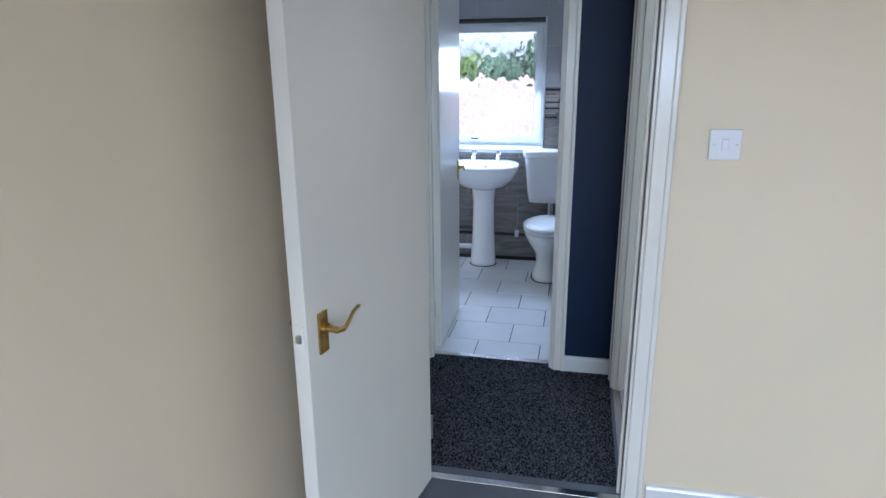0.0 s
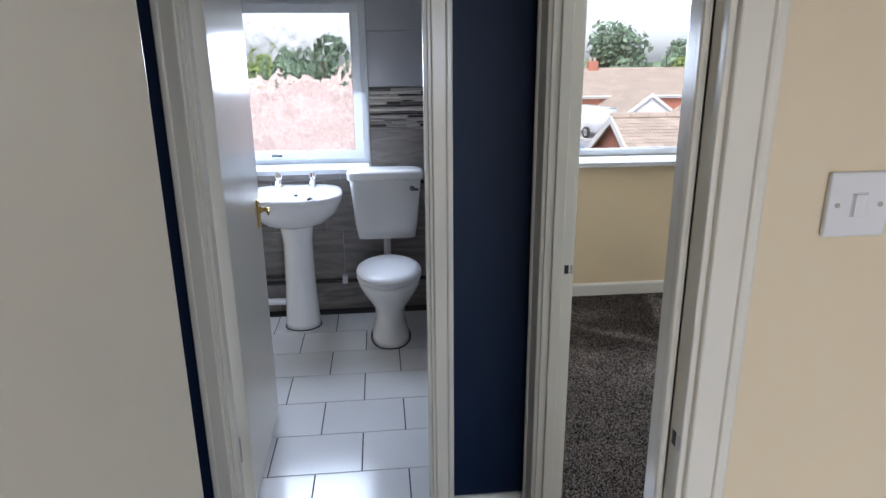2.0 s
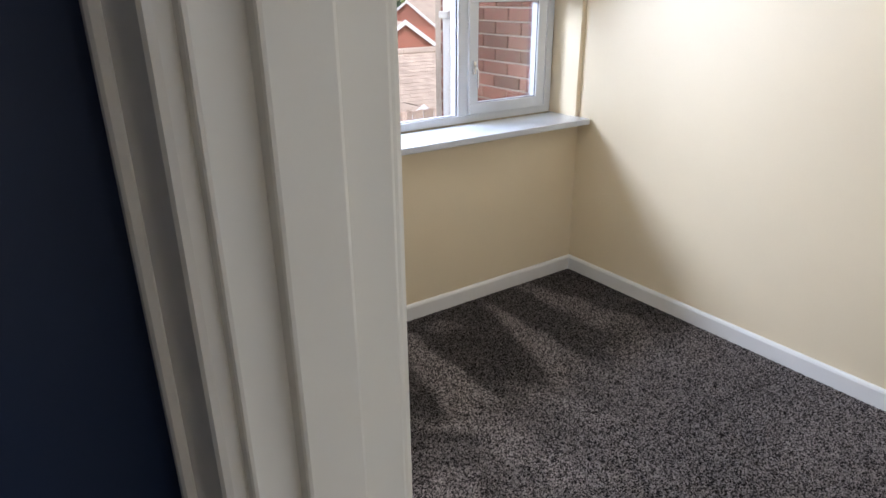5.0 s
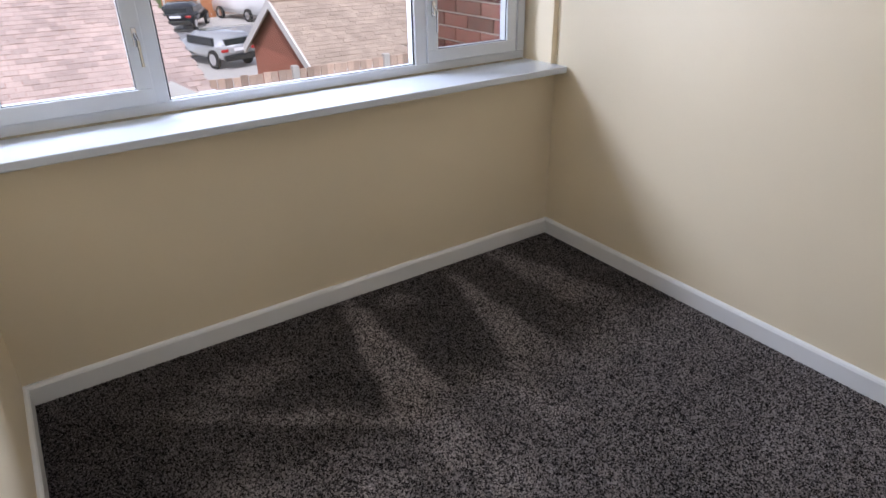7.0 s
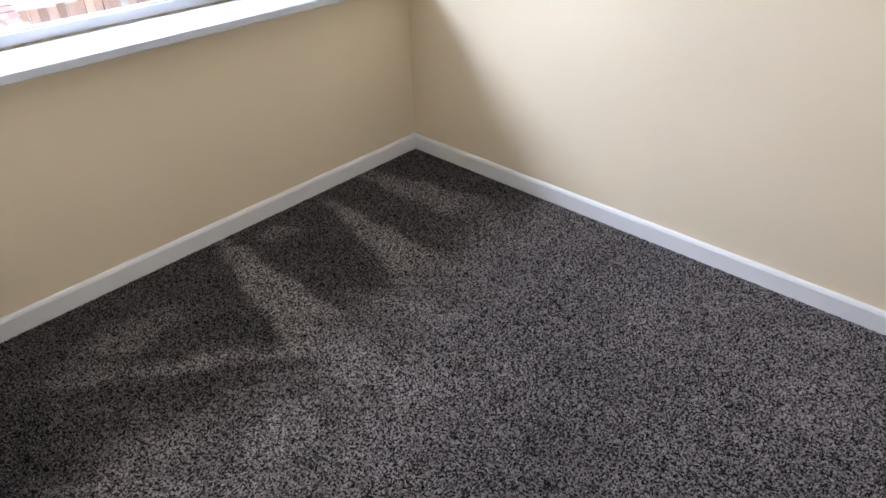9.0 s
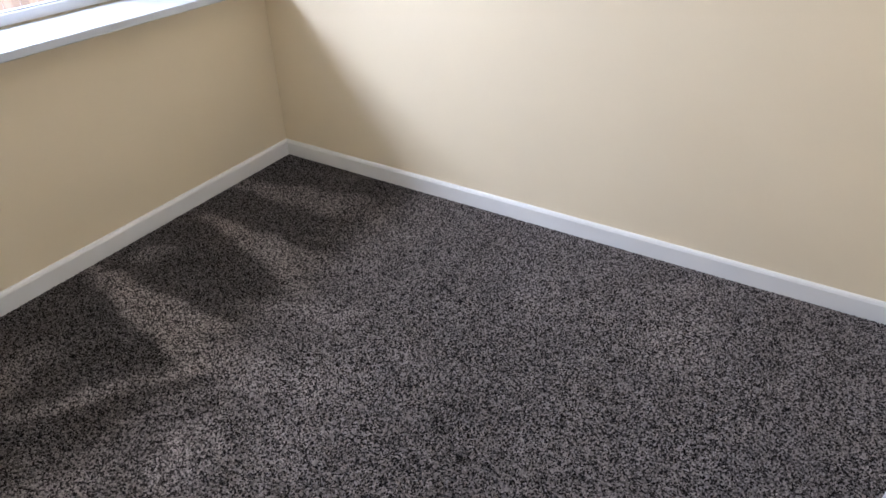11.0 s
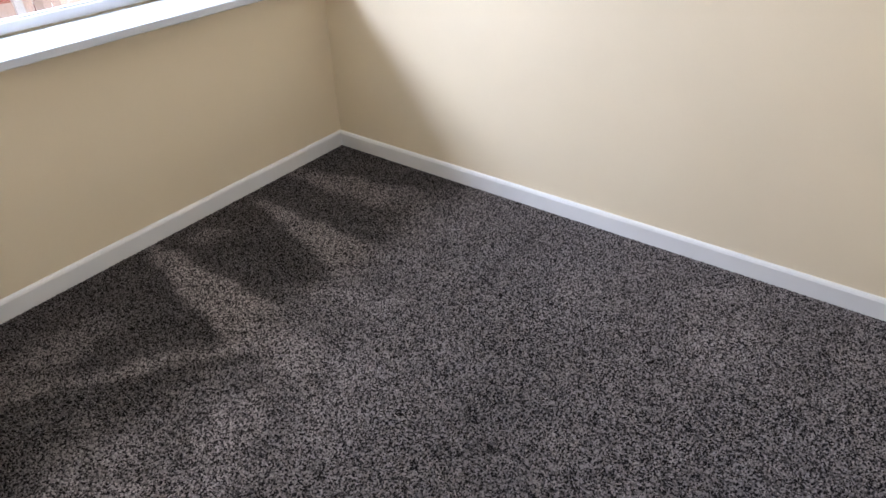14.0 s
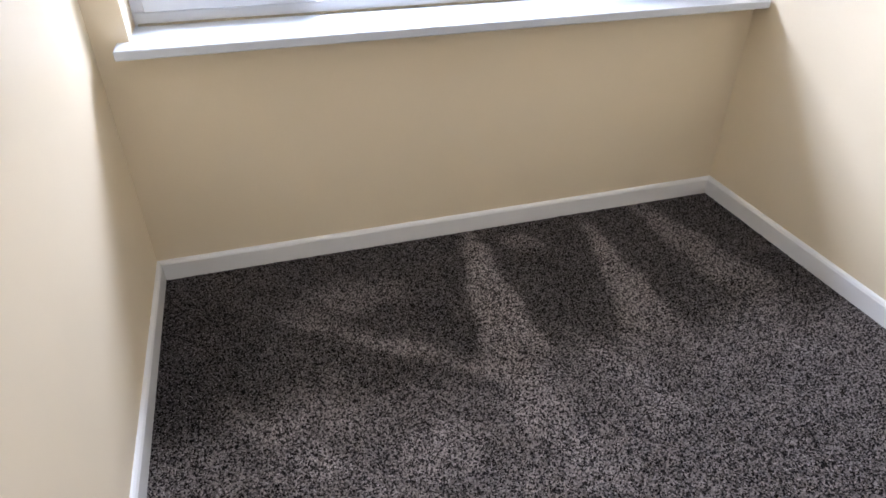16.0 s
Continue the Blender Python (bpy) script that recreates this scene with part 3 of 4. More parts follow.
bx("top_grille", RADM, ra, RX0, RX1, RY - 0.05, RY - 0.041, RZ1 - 0.02, RZ1, 0.003)
for i in range(26):
    a = RX0 + 0.03 + i * (RX1 - RX0 - 0.06) / 25
    bx("seam_mark", STEEL, ra, a - 0.006, a + 0.006, RY + 0.0008, RY + 0.0018, RZ1 - 0.036, RZ1 - 0.033)
for a in (RX0 + 0.15, RX1 - 0.15):
    bx("bracket", RADM, ra, a - 0.015, a + 0.015, 0, RY - 0.039, RZ0 + 0.05, RZ1 - 0.1)
vx = RX1 + 0.045
part("valve_body", cyl(bmesh.new(), (vx, RY - 0.02, RZ0 + 0.0), (vx, RY - 0.02, RZ0 + 0.055), 0.012), CHROME, ra, "chrome valve body")
part("valve_tail", cyl(bmesh.new(), (RX1, RY - 0.02, RZ0 + 0.03), (vx, RY - 0.02, RZ0 + 0.03), 0.009), CHROME, ra, "chrome valve tail")
bm = cyl(bmesh.new(), (vx, RY - 0.02, RZ0 + 0.055), (vx, RY - 0.02, RZ0 + 0.12), 0.018, 0.016, 20)
part("valve_cap", bm, PLASTIC, ra, "white ribbed valve cap")
part("pipe", tube(bmesh.new(), [(vx, RY - 0.02, RZ0), (vx, RY - 0.02, 0.0)], 0.0075), PLASTIC, ra, "white painted pipe tail")


# ---- windows ----
def pane(name, parent, x0, x1, y, z0, z1, material):
    o = bx(name, material, parent, x0, x1, y - 0.002, y + 0.002, z0, z1)
    o.visible_shadow = False
    return o


def bars(name, parent, x0, x1, z0, z1, w, y0, y1, material=None):
    """A rectangular frame with bars w wide."""
    m = material or UPVC
    bx(name, m, parent, x0, x1, y0, y1, z0, z0 + w, 0.003)
    bx(name, m, parent, x0, x1, y0, y1, z1 - w, z1, 0.003)
    bx(name, m, parent, x0, x0 + w, y0, y1, z0 + w, z1 - w, 0.003)
    bx(name, m, parent, x1 - w, x1, y0, y1, z0 + w, z1 - w, 0.003)


def gasket(parent, x0, x1, z0, z1, y):
    w = 0.004
    for a in ((x0, x1, z0, z0 + w), (x0, x1, z1 - w, z1), (x0, x0 + w, z0, z1), (x1 - w, x1, z0, z1)):
        bx("gasket", GASKET, parent, a[0], a[1], y - 0.004, y + 0.001, a[2], a[3])


def catch(parent, x, y, z, flat=False):
    """A handle on the room side of a sash."""
    if flat:
        h = bx("catch", CHROME, parent, x - 0.045, x + 0.015, y - 0.018, y, z - 0.006, z + 0.008, 0.003, "worn metal window catch")
    else:
        h = bx("catch", CHROME, parent, x - 0.008, x + 0.008, y - 0.012, y, z - 0.03, z + 0.03, 0.003, "worn metal window catch")
        part("lever", tube(bmesh.new(), [(x, y - 0.014, z + 0.01), (x + 0.004, y - 0.03, z - 0.01), (x + 0.004, y - 0.028, z - 0.09)], 0.005, 8), CHROME, h)
    return h


YF, YG = 4.955, 4.985
w1 = thing("window_1", "white uPVC window with opening sashes and vents", "window", kind="structure")
bars("window_frame", w1, WX0, WX1 - 0.01, 0.838, WZ1, 0.042, YF + 0.006, YF + 0.066)
for m0, m1 in ((0.905, 0.955), (1.948, 2.006)):
    bx("mullion", UPVC, w1, m0, m1, YF + 0.006, YF + 0.066, 0.88, WZ1 - 0.042, 0.003)
for x0, x1 in ((0.427, 0.905), (2.006, 2.475)):
    bx("transom", UPVC, w1, x0, x1, YF + 0.006, YF + 0.066, 1.430, 1.485, 0.003)
    for z0, z1 in ((0.882, 1.437), (1.479, WZ1 - 0.036)):
        bars("sash", w1, x0 - 0.004, x1 + 0.004, z0, z1, 0.052, YF - 0.008, YF + 0.045)
        gasket(w1, x0 + 0.046, x1 - 0.046, z0 + 0.05, z1 - 0.05, YF + 0.005)
        pane("pane", w1, x0 + 0.046, x1 - 0.046, YG, z0 + 0.05, z1 - 0.05, GLASS)
    catch(w1, (x0 + x1) / 2 + 0.02, YF - 0.008, 1.500, True)
catch(w1, 0.884, YF - 0.008, 1.10)
catch(w1, 2.027, YF - 0.008, 1.10)
gasket(w1, 0.957, 1.946, 0.88, WZ1 - 0.044, YF + 0.02)
pane("pane", w1, 0.955, 1.948, YG, 0.88, WZ1 - 0.042, GLASS)
bx("bead", UPVC, w1, 0.955, 1.948, YF + 0.010, YF + 0.03, 0.87, 0.882, 0.002)
bx("sealant_line", SEALANT, w1, WX0 + 0.01, WX1 - 0.02, YF - 0.002, YF + 0.008, 0.838, 0.846, 0.002, "stained cream sealant line")
tagged(bx("window_sill_1", SILLM, None, 0.349, 2.566, 4.694, YF + 0.012, 0.812, 0.840, 0.004), "glossy white window sill board", "window sill", kind="structure")

w2 = thing("window_2", "white uPVC bathroom window with textured glass", "window", kind="structure")
bars("window_frame", w2, BX0, BX1, 0.835, BZ1, 0.045, YF + 0.006, YF + 0.066)
bars("sash", w2, BX0 + 0.038, BX1 - 0.038, 0.86, BZ1 - 0.038, 0.05, YF - 0.008, YF + 0.045)
gasket(w2, BX0 + 0.086, BX1 - 0.086, 0.908, BZ1 - 0.086, YF + 0.005)
pane("pane", w2, BX0 + 0.084, BX1 - 0.084, YG, 0.906, BZ1 - 0.084, FROST)
catch(w2, -0.78, YF - 0.008, 0.885, True)
tagged(bx("window_sill_2", SILLM, None, BX0 - 0.02, BX1 - 0.003, YB - 0.02, YF + 0.012, 0.808, 0.835, 0.004), "white bathroom window sill", "window sill", kind="structure")
tagged(bx("trim_1", UPVC, None, BX1 - 0.012, BX1 - 0.001, YB - 0.003, YF + 0.004, 0.836, BZ1), "white window reveal trim", "trim", kind="structure")
# Plain dark strip across the top of the bathroom window opening.
tagged(bx("trim_2", GASKET, None, BX0, BX1 - 0.013, YB + 0.012, YF - 0.06, BZ1 - 0.028, BZ1 - 0.002), "dark strip under the window head", "blind rail", kind="structure")
# front bedroom window, closed with clear glass
w3 = thing("window_3", "white uPVC window of the front bedroom", "window", kind="structure")
bars("window_frame", w3, -0.1, 1.9, 0.85, 2.05, 0.05, -2.68, -2.62)
pane("pane", w3, -0.05, 1.85, -2.65, 0.9, 2.0, GLASS)

# ---- bathroom ware ----


def oval(cx, cy, rx, ry, z, n=28, flat_back=None, power=2.0):
    out = []
    for k in range(n):
        a = k * math.tau / n
        c, s = math.cos(a), math.sin(a)
        x = cx + rx * math.copysign(abs(c) ** (2 / power), c)
        y = cy + ry * math.copysign(abs(s) ** (2 / power), s)
        if flat_back is not None:
            y = min(y, flat_back)
        out.append((x, y, z))
    return out


ba = thing("wash_basin", "white ceramic pedestal wash basin with two taps", "wash basin")
BCX, BY = -0.66, 4.50
bm = bmesh.new()
FB = YB - 0.004
rings = [oval(BCX, BY + 0.02, 0.08, 0.09, 0.575, 32, FB), oval(BCX, BY, 0.17, 0.15, 0.605, 32, FB), oval(BCX, BY - 0.0, 0.225, 0.20, 0.66, 32, FB, 2.3), oval(BCX, BY, 0.25, 0.232, 0.715, 32, FB, 2.5), oval(BCX, BY, 0.254, 0.236, 0.745, 32, FB, 2.6), oval(BCX, BY, 0.247, 0.23, 0.757, 32, FB, 2.6),
         oval(BCX, BY - 0.045, 0.215, 0.165, 0.752, 32, None, 2.5), oval(BCX, BY - 0.045, 0.195, 0.148, 0.72, 32, None, 2.3), oval(BCX, BY - 0.04, 0.13, 0.10, 0.655, 32), oval(BCX, BY - 0.04, 0.03, 0.03, 0.635, 32)]
loft(bm, rings)
part("bowl", bm, CERAMIC, ba, smooth=True)
bm = loft(bmesh.new(), [oval(BCX, 4.535, 0.098, 0.095, 0.0, 24), oval(BCX, 4.535, 0.094, 0.09, 0.03, 24), oval(BCX, 4.54, 0.082, 0.085, 0.25, 24), oval(BCX, 4.54, 0.078, 0.085, 0.48, 24), oval(BCX, 4.53, 0.088, 0.09, 0.60, 24)])
part("pedestal", bm, CERAMIC, ba, smooth=True)
part("base_seal", loft(bmesh.new(), [oval(BCX, 4.535, 0.102, 0.099, -0.002, 24), oval(BCX, 4.535, 0.1, 0.097, 0.005, 24)]), GROUT, ba, "dark sealant line")
part("overflow", cyl(bmesh.new(), (BCX, BY + 0.118, 0.715), (BCX, BY + 0.10, 0.713), 0.012), BLACK, ba, "dark overflow hole")
part("plug", cyl(bmesh.new(), (BCX + 0.075, BY + 0.10, 0.69), (BCX + 0.075, BY + 0.078, 0.69), 0.02), BLACK, ba, "black rubber plug")
part("plug_chain", tube(bmesh.new(), [(BCX + 0.075, BY + 0.10, 0.70), (BCX + 0.06, BY + 0.12, 0.735), (BCX + 0.05, BY + 0.15, 0.757)], 0.0025, 6), CHROME, ba)
for tx in (-0.752, -0.572):
    bm = cyl(bmesh.new(), (tx, 4.655, 0.753), (tx, 4.655, 0.80), 0.014)
    cyl(bm, (tx, 4.655, 0.756), (tx, 4.655, 0.764), 0.022)
    t = part("tap", bm, CHROME, ba, "chrome pillar tap")
    part("spout", tube(bmesh.new(), [(tx, 4.655, 0.785), (tx, 4.60, 0.792), (tx, 4.575, 0.778)], 0.009, 10), CHROME, t)
    bm = cyl(bmesh.new(), (tx, 4.655, 0.80), (tx, 4.655, 0.812), 0.016, 0.02)
    cyl(bm, (tx, 4.655, 0.812), (tx, 4.655, 0.834), 0.021, 0.017)
    part("tap_head", bm, CHROME, t)

to = thing("toilet", "white ceramic toilet with closed lid and low cistern", "toilet")
TX = -0.180
bm = loft(bmesh.new(), [oval(TX, 4.335, 0.102, 0.18, 0.0, 28, None, 2.3), oval(TX, 4.335, 0.096, 0.175, 0.03, 28, None, 2.3), oval(TX, 4.345, 0.075, 0.15, 0.12, 28), oval(TX, 4.335, 0.085, 0.165, 0.19, 28), oval(TX, 4.31, 0.135, 0.205, 0.27, 28), oval(TX, 4.295, 0.158, 0.225, 0.325, 28), oval(TX, 4.295, 0.16, 0.227, 0.352, 28)])
part("bowl", bm, CERAMIC, to, smooth=True)
part("base_seal", loft(bmesh.new(), [oval(TX, 4.335, 0.108, 0.186, -0.002, 28, None, 2.3), oval(TX, 4.335, 0.105, 0.183, 0.005, 28, None, 2.3)]), GROUT, to, "dark sealant line")
part("seat", loft(bmesh.new(), [oval(TX, 4.295, 0.158, 0.226, 0.353, 28), oval(TX, 4.295, 0.165, 0.233, 0.358, 28), oval(TX, 4.295, 0.165, 0.233, 0.367, 28), oval(TX, 4.295, 0.16, 0.228, 0.371, 28)]), PLASTIC, to, smooth=True)
part("lid", loft(bmesh.new(), [oval(TX, 4.295, 0.161, 0.229, 0.372, 28), oval(TX, 4.295, 0.167, 0.235, 0.379, 28), oval(TX, 4.295, 0.163, 0.231, 0.391, 28), oval(TX, 4.30, 0.13, 0.19, 0.404, 28), oval(TX, 4.30, 0.05, 0.09, 0.409, 28)]), PLASTIC, to, smooth=True)


def rbox(cx, cy, hx, hy, z):
    return oval(cx, cy, hx, hy, z, 32, None, 7)


bm = loft(bmesh.new(), [rbox(TX, 4.645, 0.135, 0.07, 0.468), rbox(TX, 4.642, 0.158, 0.085, 0.475), rbox(TX, 4.64, 0.17, 0.09, 0.55), rbox(TX, 4.64, 0.192, 0.096, 0.79), rbox(TX, 4.64, 0.192, 0.096, 0.80)])
part("cistern", bm, CERAMIC, to, smooth=True)
bm = loft(bmesh.new(), [rbox(TX, 4.637, 0.202, 0.102, 0.80), rbox(TX, 4.637, 0.206, 0.103, 0.81), rbox(TX, 4.637, 0.206, 0.103, 0.835), rbox(TX, 4.637, 0.2, 0.098, 0.846), rbox(TX, 4.637, 0.15, 0.06, 0.849)])
part("cistern_lid", bm, CERAMIC, to, smooth=True)
part("flush_pipe", tube(bmesh.new(), [(TX, 4.66, 0.47), (TX, 4.66, 0.34), (TX, 4.50, 0.31)], 0.02), PLASTIC, to, "white plastic flush pipe")
bm = cyl(bmesh.new(), (TX + 0.14, 4.548, 0.755), (TX + 0.14, 4.528, 0.755), 0.014)
box(bm, TX + 0.13, TX + 0.175, 4.519, 4.528, 0.743, 0.757, 0.002)
part("flush_lever", bm, CHROME, to, "chrome flush lever")

tagged(part("water_pipe", tube(bmesh.new(), [(TX + 0.19, 4.66, 0.765), (0.13, 4.66, 0.765), (0.13, 4.70, 0.70), (0.13, 4.70, 0.22)], 0.0095), COPPER), "dark copper pipe feeding the cistern", "pipe")
tagged(part("wall_pipe", tube(bmesh.new(), [(-1.63, YB - 0.025, 0.185), (0.17, YB - 0.025, 0.185)], 0.011), COPPER), "dark pipe along the tiled wall", "pipe")
tagged(part("wall_pipe", tube(bmesh.new(), [(-1.63, YB - 0.025, 0.225), (-0.72, YB - 0.025, 0.225)], 0.011), COPPER), "dark pipe along the tiled wall", "pipe")
tagged(part("waste_pipe", tube(bmesh.new(), [(-1.63, YB - 0.06, 0.085), (-0.70, YB - 0.06, 0.085), (-0.66, 4.60, 0.09)], 0.02), PLASTIC), "white plastic waste pipe beside the pedestal", "pipe")
tagged(bx("pipe_clip", PLASTIC, None, -0.445, -0.415, YB - 0.042, YB - 0.0, 0.17, 0.215, 0.004), "small white pipe clip", "pipe clip")

# ---- outdoors ----
G = -3.0
tagged(bx("ground", GRASS, None, -400, 400, YO, 700, G - 0.5, G), "grass and gardens below the window", "ground", kind="structure")
tagged(bx("road_1", ASPHALT, None, -60, 80, 30.5, 36.5, G, G + 0.02), "pale sunlit residential road", "road", kind="structure")
tagged(bx("pavement_1", CONCRETE, None, -60, 80, 28.9, 30.45, G, G + 0.10), "pale concrete pavement", "pavement", kind="structure")
tagged(bx("pavement_2", CONCRETE, None, 2.5, 10.5, 19.0, 28.85, G, G + 0.03), "pale concrete driveway", "driveway", kind="structure")
tagged(bx("pavement_3", CONCRETE, None, 5, 24, 36.55, 43, G, G + 0.08), "pale concrete driveway", "driveway", kind="structure")


def tiled_slope(parent, name, o, u, v, lu, lv, tw, tl, material, lift=0.014):
    """Overlapping roof tiles on a slope from o along u (along the eave) and v (up the slope); one mesh."""
    o, u, v = Vector(o), Vector(u).normalized(), Vector(v).normalized()
    nrm = u.cross(v).normalized()
    if nrm.z < 0:
        nrm = -nrm
    vs, fs = [], []
    nv, nu = int(lv / tl), int(lu / tw)
    rng = random.Random(5)
    for j in range(nv):
        off = 0.5 * tw * (j % 2)
        for i in range(nu + 1):
            a0, a1 = max(0, i * tw - off), min(lu, (i + 1) * tw - off - 0.006)
            if a1 - a0 < 0.02:
                continue
            h = lift + rng.uniform(-0.005, 0.007)
            b0, b1 = j * tl, min(lv, (j + 1) * tl + 0.05)
            p = [o + u * a0 + v * b0, o + u * a1 + v * b0, o + u * a1 + v * b1, o + u * a0 + v * b1]
            k = len(vs)
            vs += [q[:] for q in p[:2]] + [(p[0] + nrm * h)[:], (p[1] + nrm * h)[:], (p[2] + nrm * 0.004)[:], (p[3] + nrm * 0.004)[:]]
            fs += [(k, k + 1, k + 3, k + 2), (k + 2, k + 3, k + 4, k + 5), (k, k + 2, k + 5), (k + 1, k + 4, k + 3)]
    me = bpy.data.meshes.new(name)
    me.from_pydata(vs, [], fs)
    me.materials.append(material)
    ob = new(name, me)
    ob.parent = parent
    ob["kind"] = "stuff"
    return ob


def prism(bm, x0, x1, yc, hw, z0, z1, along="x"):
    """A gable solid: its ridge runs along the axis."""
    rings = []
    for x in (x0, x1):
        tri = [(yc - hw, z0), (yc + hw, z0), (yc, z1)]
        rings.append([(x, a, b) if along == "x" else (a, x, b) for a, b in tri])
    return loft(bm, rings)


def house(label, x0, x1, y0, y1, eave, ridge, along, rmat, wmat, barge=True, windows=(), chimney=None):
    h = thing("house", label, "house", "houses outside")
    bx("wall", wmat, h, x0 + 0.15, x1 - 0.15, y0 + 0.15, y1 - 0.15, G, eave)
    o = 0.12
    if along == "x":
        yc, hw = (y0 + y1) / 2, (y1 - y0) / 2
        part("gable", prism(bmesh.new(), x0 + 0.15, x1 - 0.15, yc, hw - 0.02, eave, ridge - 0.03), wmat, h)
        sl = math.hypot(hw + o, ridge - eave)
        dz = (ridge - eave) * o / hw
        tiled_slope(h, "roof_tiles", (x0, y0 - o, eave - dz), (1, 0, 0), (0, hw + o, ridge - eave + dz), x1 - x0, math.hypot(hw + o, ridge - eave + dz), 0.17, 0.125, rmat)
        tiled_slope(h, "roof_tiles", (x0, y1 + o, eave - dz), (1, 0, 0), (0, -hw - o, ridge - eave + dz), x1 - x0, math.hypot(hw + o, ridge - eave + dz), 0.6, 0.5, rmat)
        bm = bmesh.new()
        for i in range(int((x1 - x0) / 0.45)):
            cyl(bm, (x0 + i * 0.45, yc, ridge + 0.0), (x0 + i * 0.45 + 0.44, yc, ridge + 0.0), 0.10, n=8)
        part("ridge_tiles", bm, rmat, h)
        ends = ((x0, 0), (x1, 0))
        if barge:
            for xx in (x0, x1):
                for s in (-1, 1):
                    bm = loft(bmesh.new(), [[(xx - 0.02, yc + s * (hw + o), eave - dz - 0.16), (xx + 0.02, yc + s * (hw + o), eave - dz - 0.16), (xx + 0.02, yc + s * (hw + o), eave - dz + 0.03), (xx - 0.02, yc + s * (hw + o), eave - dz + 0.03)],
                                            [(xx - 0.02, yc, ridge - 0.16), (xx + 0.02, yc, ridge - 0.16), (xx + 0.02, yc, ridge + 0.03), (xx - 0.02, yc, ridge + 0.03)]])
                    part("bargeboard", bm, WHITEP, h, "white painted bargeboard")
        bx("fascia", WHITEP, h, x0, x1, y0 - o - 0.02, y0 - o, eave - dz - 0.18, eave - dz + 0.01)
        part("gutter", cyl(bmesh.new(), (x0, y0 - o - 0.06, eave - dz - 0.03), (x1, y0 - o - 0.06, eave - dz - 0.03), 0.055, n=10), WHITEP, h, "white plastic gutter")
    else:
        xc, hw = (x0 + x1) / 2, (x1 - x0) / 2
        part("gable", prism(bmesh.new(), y0 + 0.15, y1 - 0.15, xc, hw - 0.02, eave, ridge - 0.03, "y"), wmat, h)
        dz = (ridge - eave) * o / hw
        ln = math.hypot(hw + o, ridge - eave + dz)
        tiled_slope(h, "roof_tiles", (x0 - o, y0, eave - dz), (0, 1, 0), (hw + o, 0, ridge - eave + dz), y1 - y0, ln, 0.17, 0.125, rmat)
        tiled_slope(h, "roof_tiles", (x1 + o, y0, eave - dz), (0, 1, 0), (-hw - o, 0, ridge - eave + dz), y1 - y0, ln, 0.17, 0.125, rmat)
        for s in (-1, 1):
            bm = loft(bmesh.new(), [[(xc + s * (hw + o), y0 - 0.03, eave - dz - 0.16), (xc + s * (hw + o), y0 + 0.01, eave - dz - 0.16), (xc + s * (hw + o), y0 + 0.01, eave - dz + 0.04), (xc + s * (hw + o), y0 - 0.03, eave - dz + 0.04)],
                                    [(xc, y0 - 0.03, ridge - 0.16), (xc, y0 + 0.01, ridge - 0.16), (xc, y0 + 0.01, ridge + 0.04), (xc, y0 - 0.03, ridge + 0.04)]])
            part("bargeboard", bm, WHITEP, h, "white painted bargeboard")
    for wx0, wx1, wz0, wz1, wy in windows:
        f = bx("window", WHITEP, h, wx0, wx1, wy - 0.03, wy + 0.10, wz0, wz1, 0.01, "white framed window")
        bx("pane", CARGLASS, f, wx0 + 0.08, wx1 - 0.08, wy - 0.036, wy - 0.02, wz0 + 0.08, wz1 - 0.08)
    if chimney:
        cx, cy, z0, z1 = chimney
        bx("chimney", wmat, h, cx - 0.35, cx + 0.35, cy - 0.3, cy + 0.3, z0, z1, 0.01)
        for s in (-0.15, 0.15):
            part("chimney_pot", cyl(bmesh.new(), (cx + s, cy, z1), (cx + s, cy, z1 + 0.3), 0.11, 0.09, 12), rmat, h)
    return h


hl = house("red tiled bungalow below the window", -11, 2.62, 11.0, 18.4, -0.35, 1.0, "x", ROOF_R, BRICKFAR, barge=False)
hp = house("small white gabled porch with red tiles", 1.25, 2.75, 10.2, 11.4, -0.62, -0.12, "y", ROOF_R, WHITEP)
hg = house("red brick gabled bungalow with tan tiled roof", 5.35, 15.0, 14.3, 18.05, -1.0, 0.09, "x", ROOF_T, BRICKFAR)
hq = house("small gabled porch with tan tiles", 6.9, 8.1, 13.75, 14.9, -1.15, -0.78, "y", ROOF_T, WHITEP)
h2 = house("red brick house with gable facing the road", 12.6, 17.4, 26.5, 36.0 - 6.5, -1.2, 0.35, "y", ROOF_T, BRICKFAR, windows=((13.4, 14.2, -2.2, -1.3, 26.65), (15.2, 16.2, -2.2, -1.3, 26.65)))
h3 = house("pale tiled bungalow across the road", 11.0, 24.0, 44, 52, -0.9, 0.75, "x", ROOF_T, BRICKFAR, windows=((12.0, 13.4, -2.2, -1.1, 44.15), (17.0, 19.0, -2.2, -1.1, 44.15)), chimney=(15.5, 48, 0.4, 1.3))
h4 = house("tan tiled house across the road", -4.0, 8.0, 45, 53, -0.9, 0.9, "x", ROOF_R, BRICKFAR, windows=((5.0, 6.5, -2.2, -1.1, 45.15),))
h7 = house("white rendered gable wing with tan tiles", 14.0, 18.2, 38.5, 44.4, -2.1, -0.55, "y", ROOF_T, WHITEP, windows=((15.2, 17.0, -2.85, -2.25, 38.65),))
h5 = house("tan tiled house further down the road", 26, 40, 40, 48, -0.8, 0.9, "x", ROOF_T, BRICKFAR)
h6 = house("pale gabled house behind the bungalow", 17.0, 21.5, 22.0, 25.0, -0.9, 0.30, "x", ROOF_T, BRICKFAR)


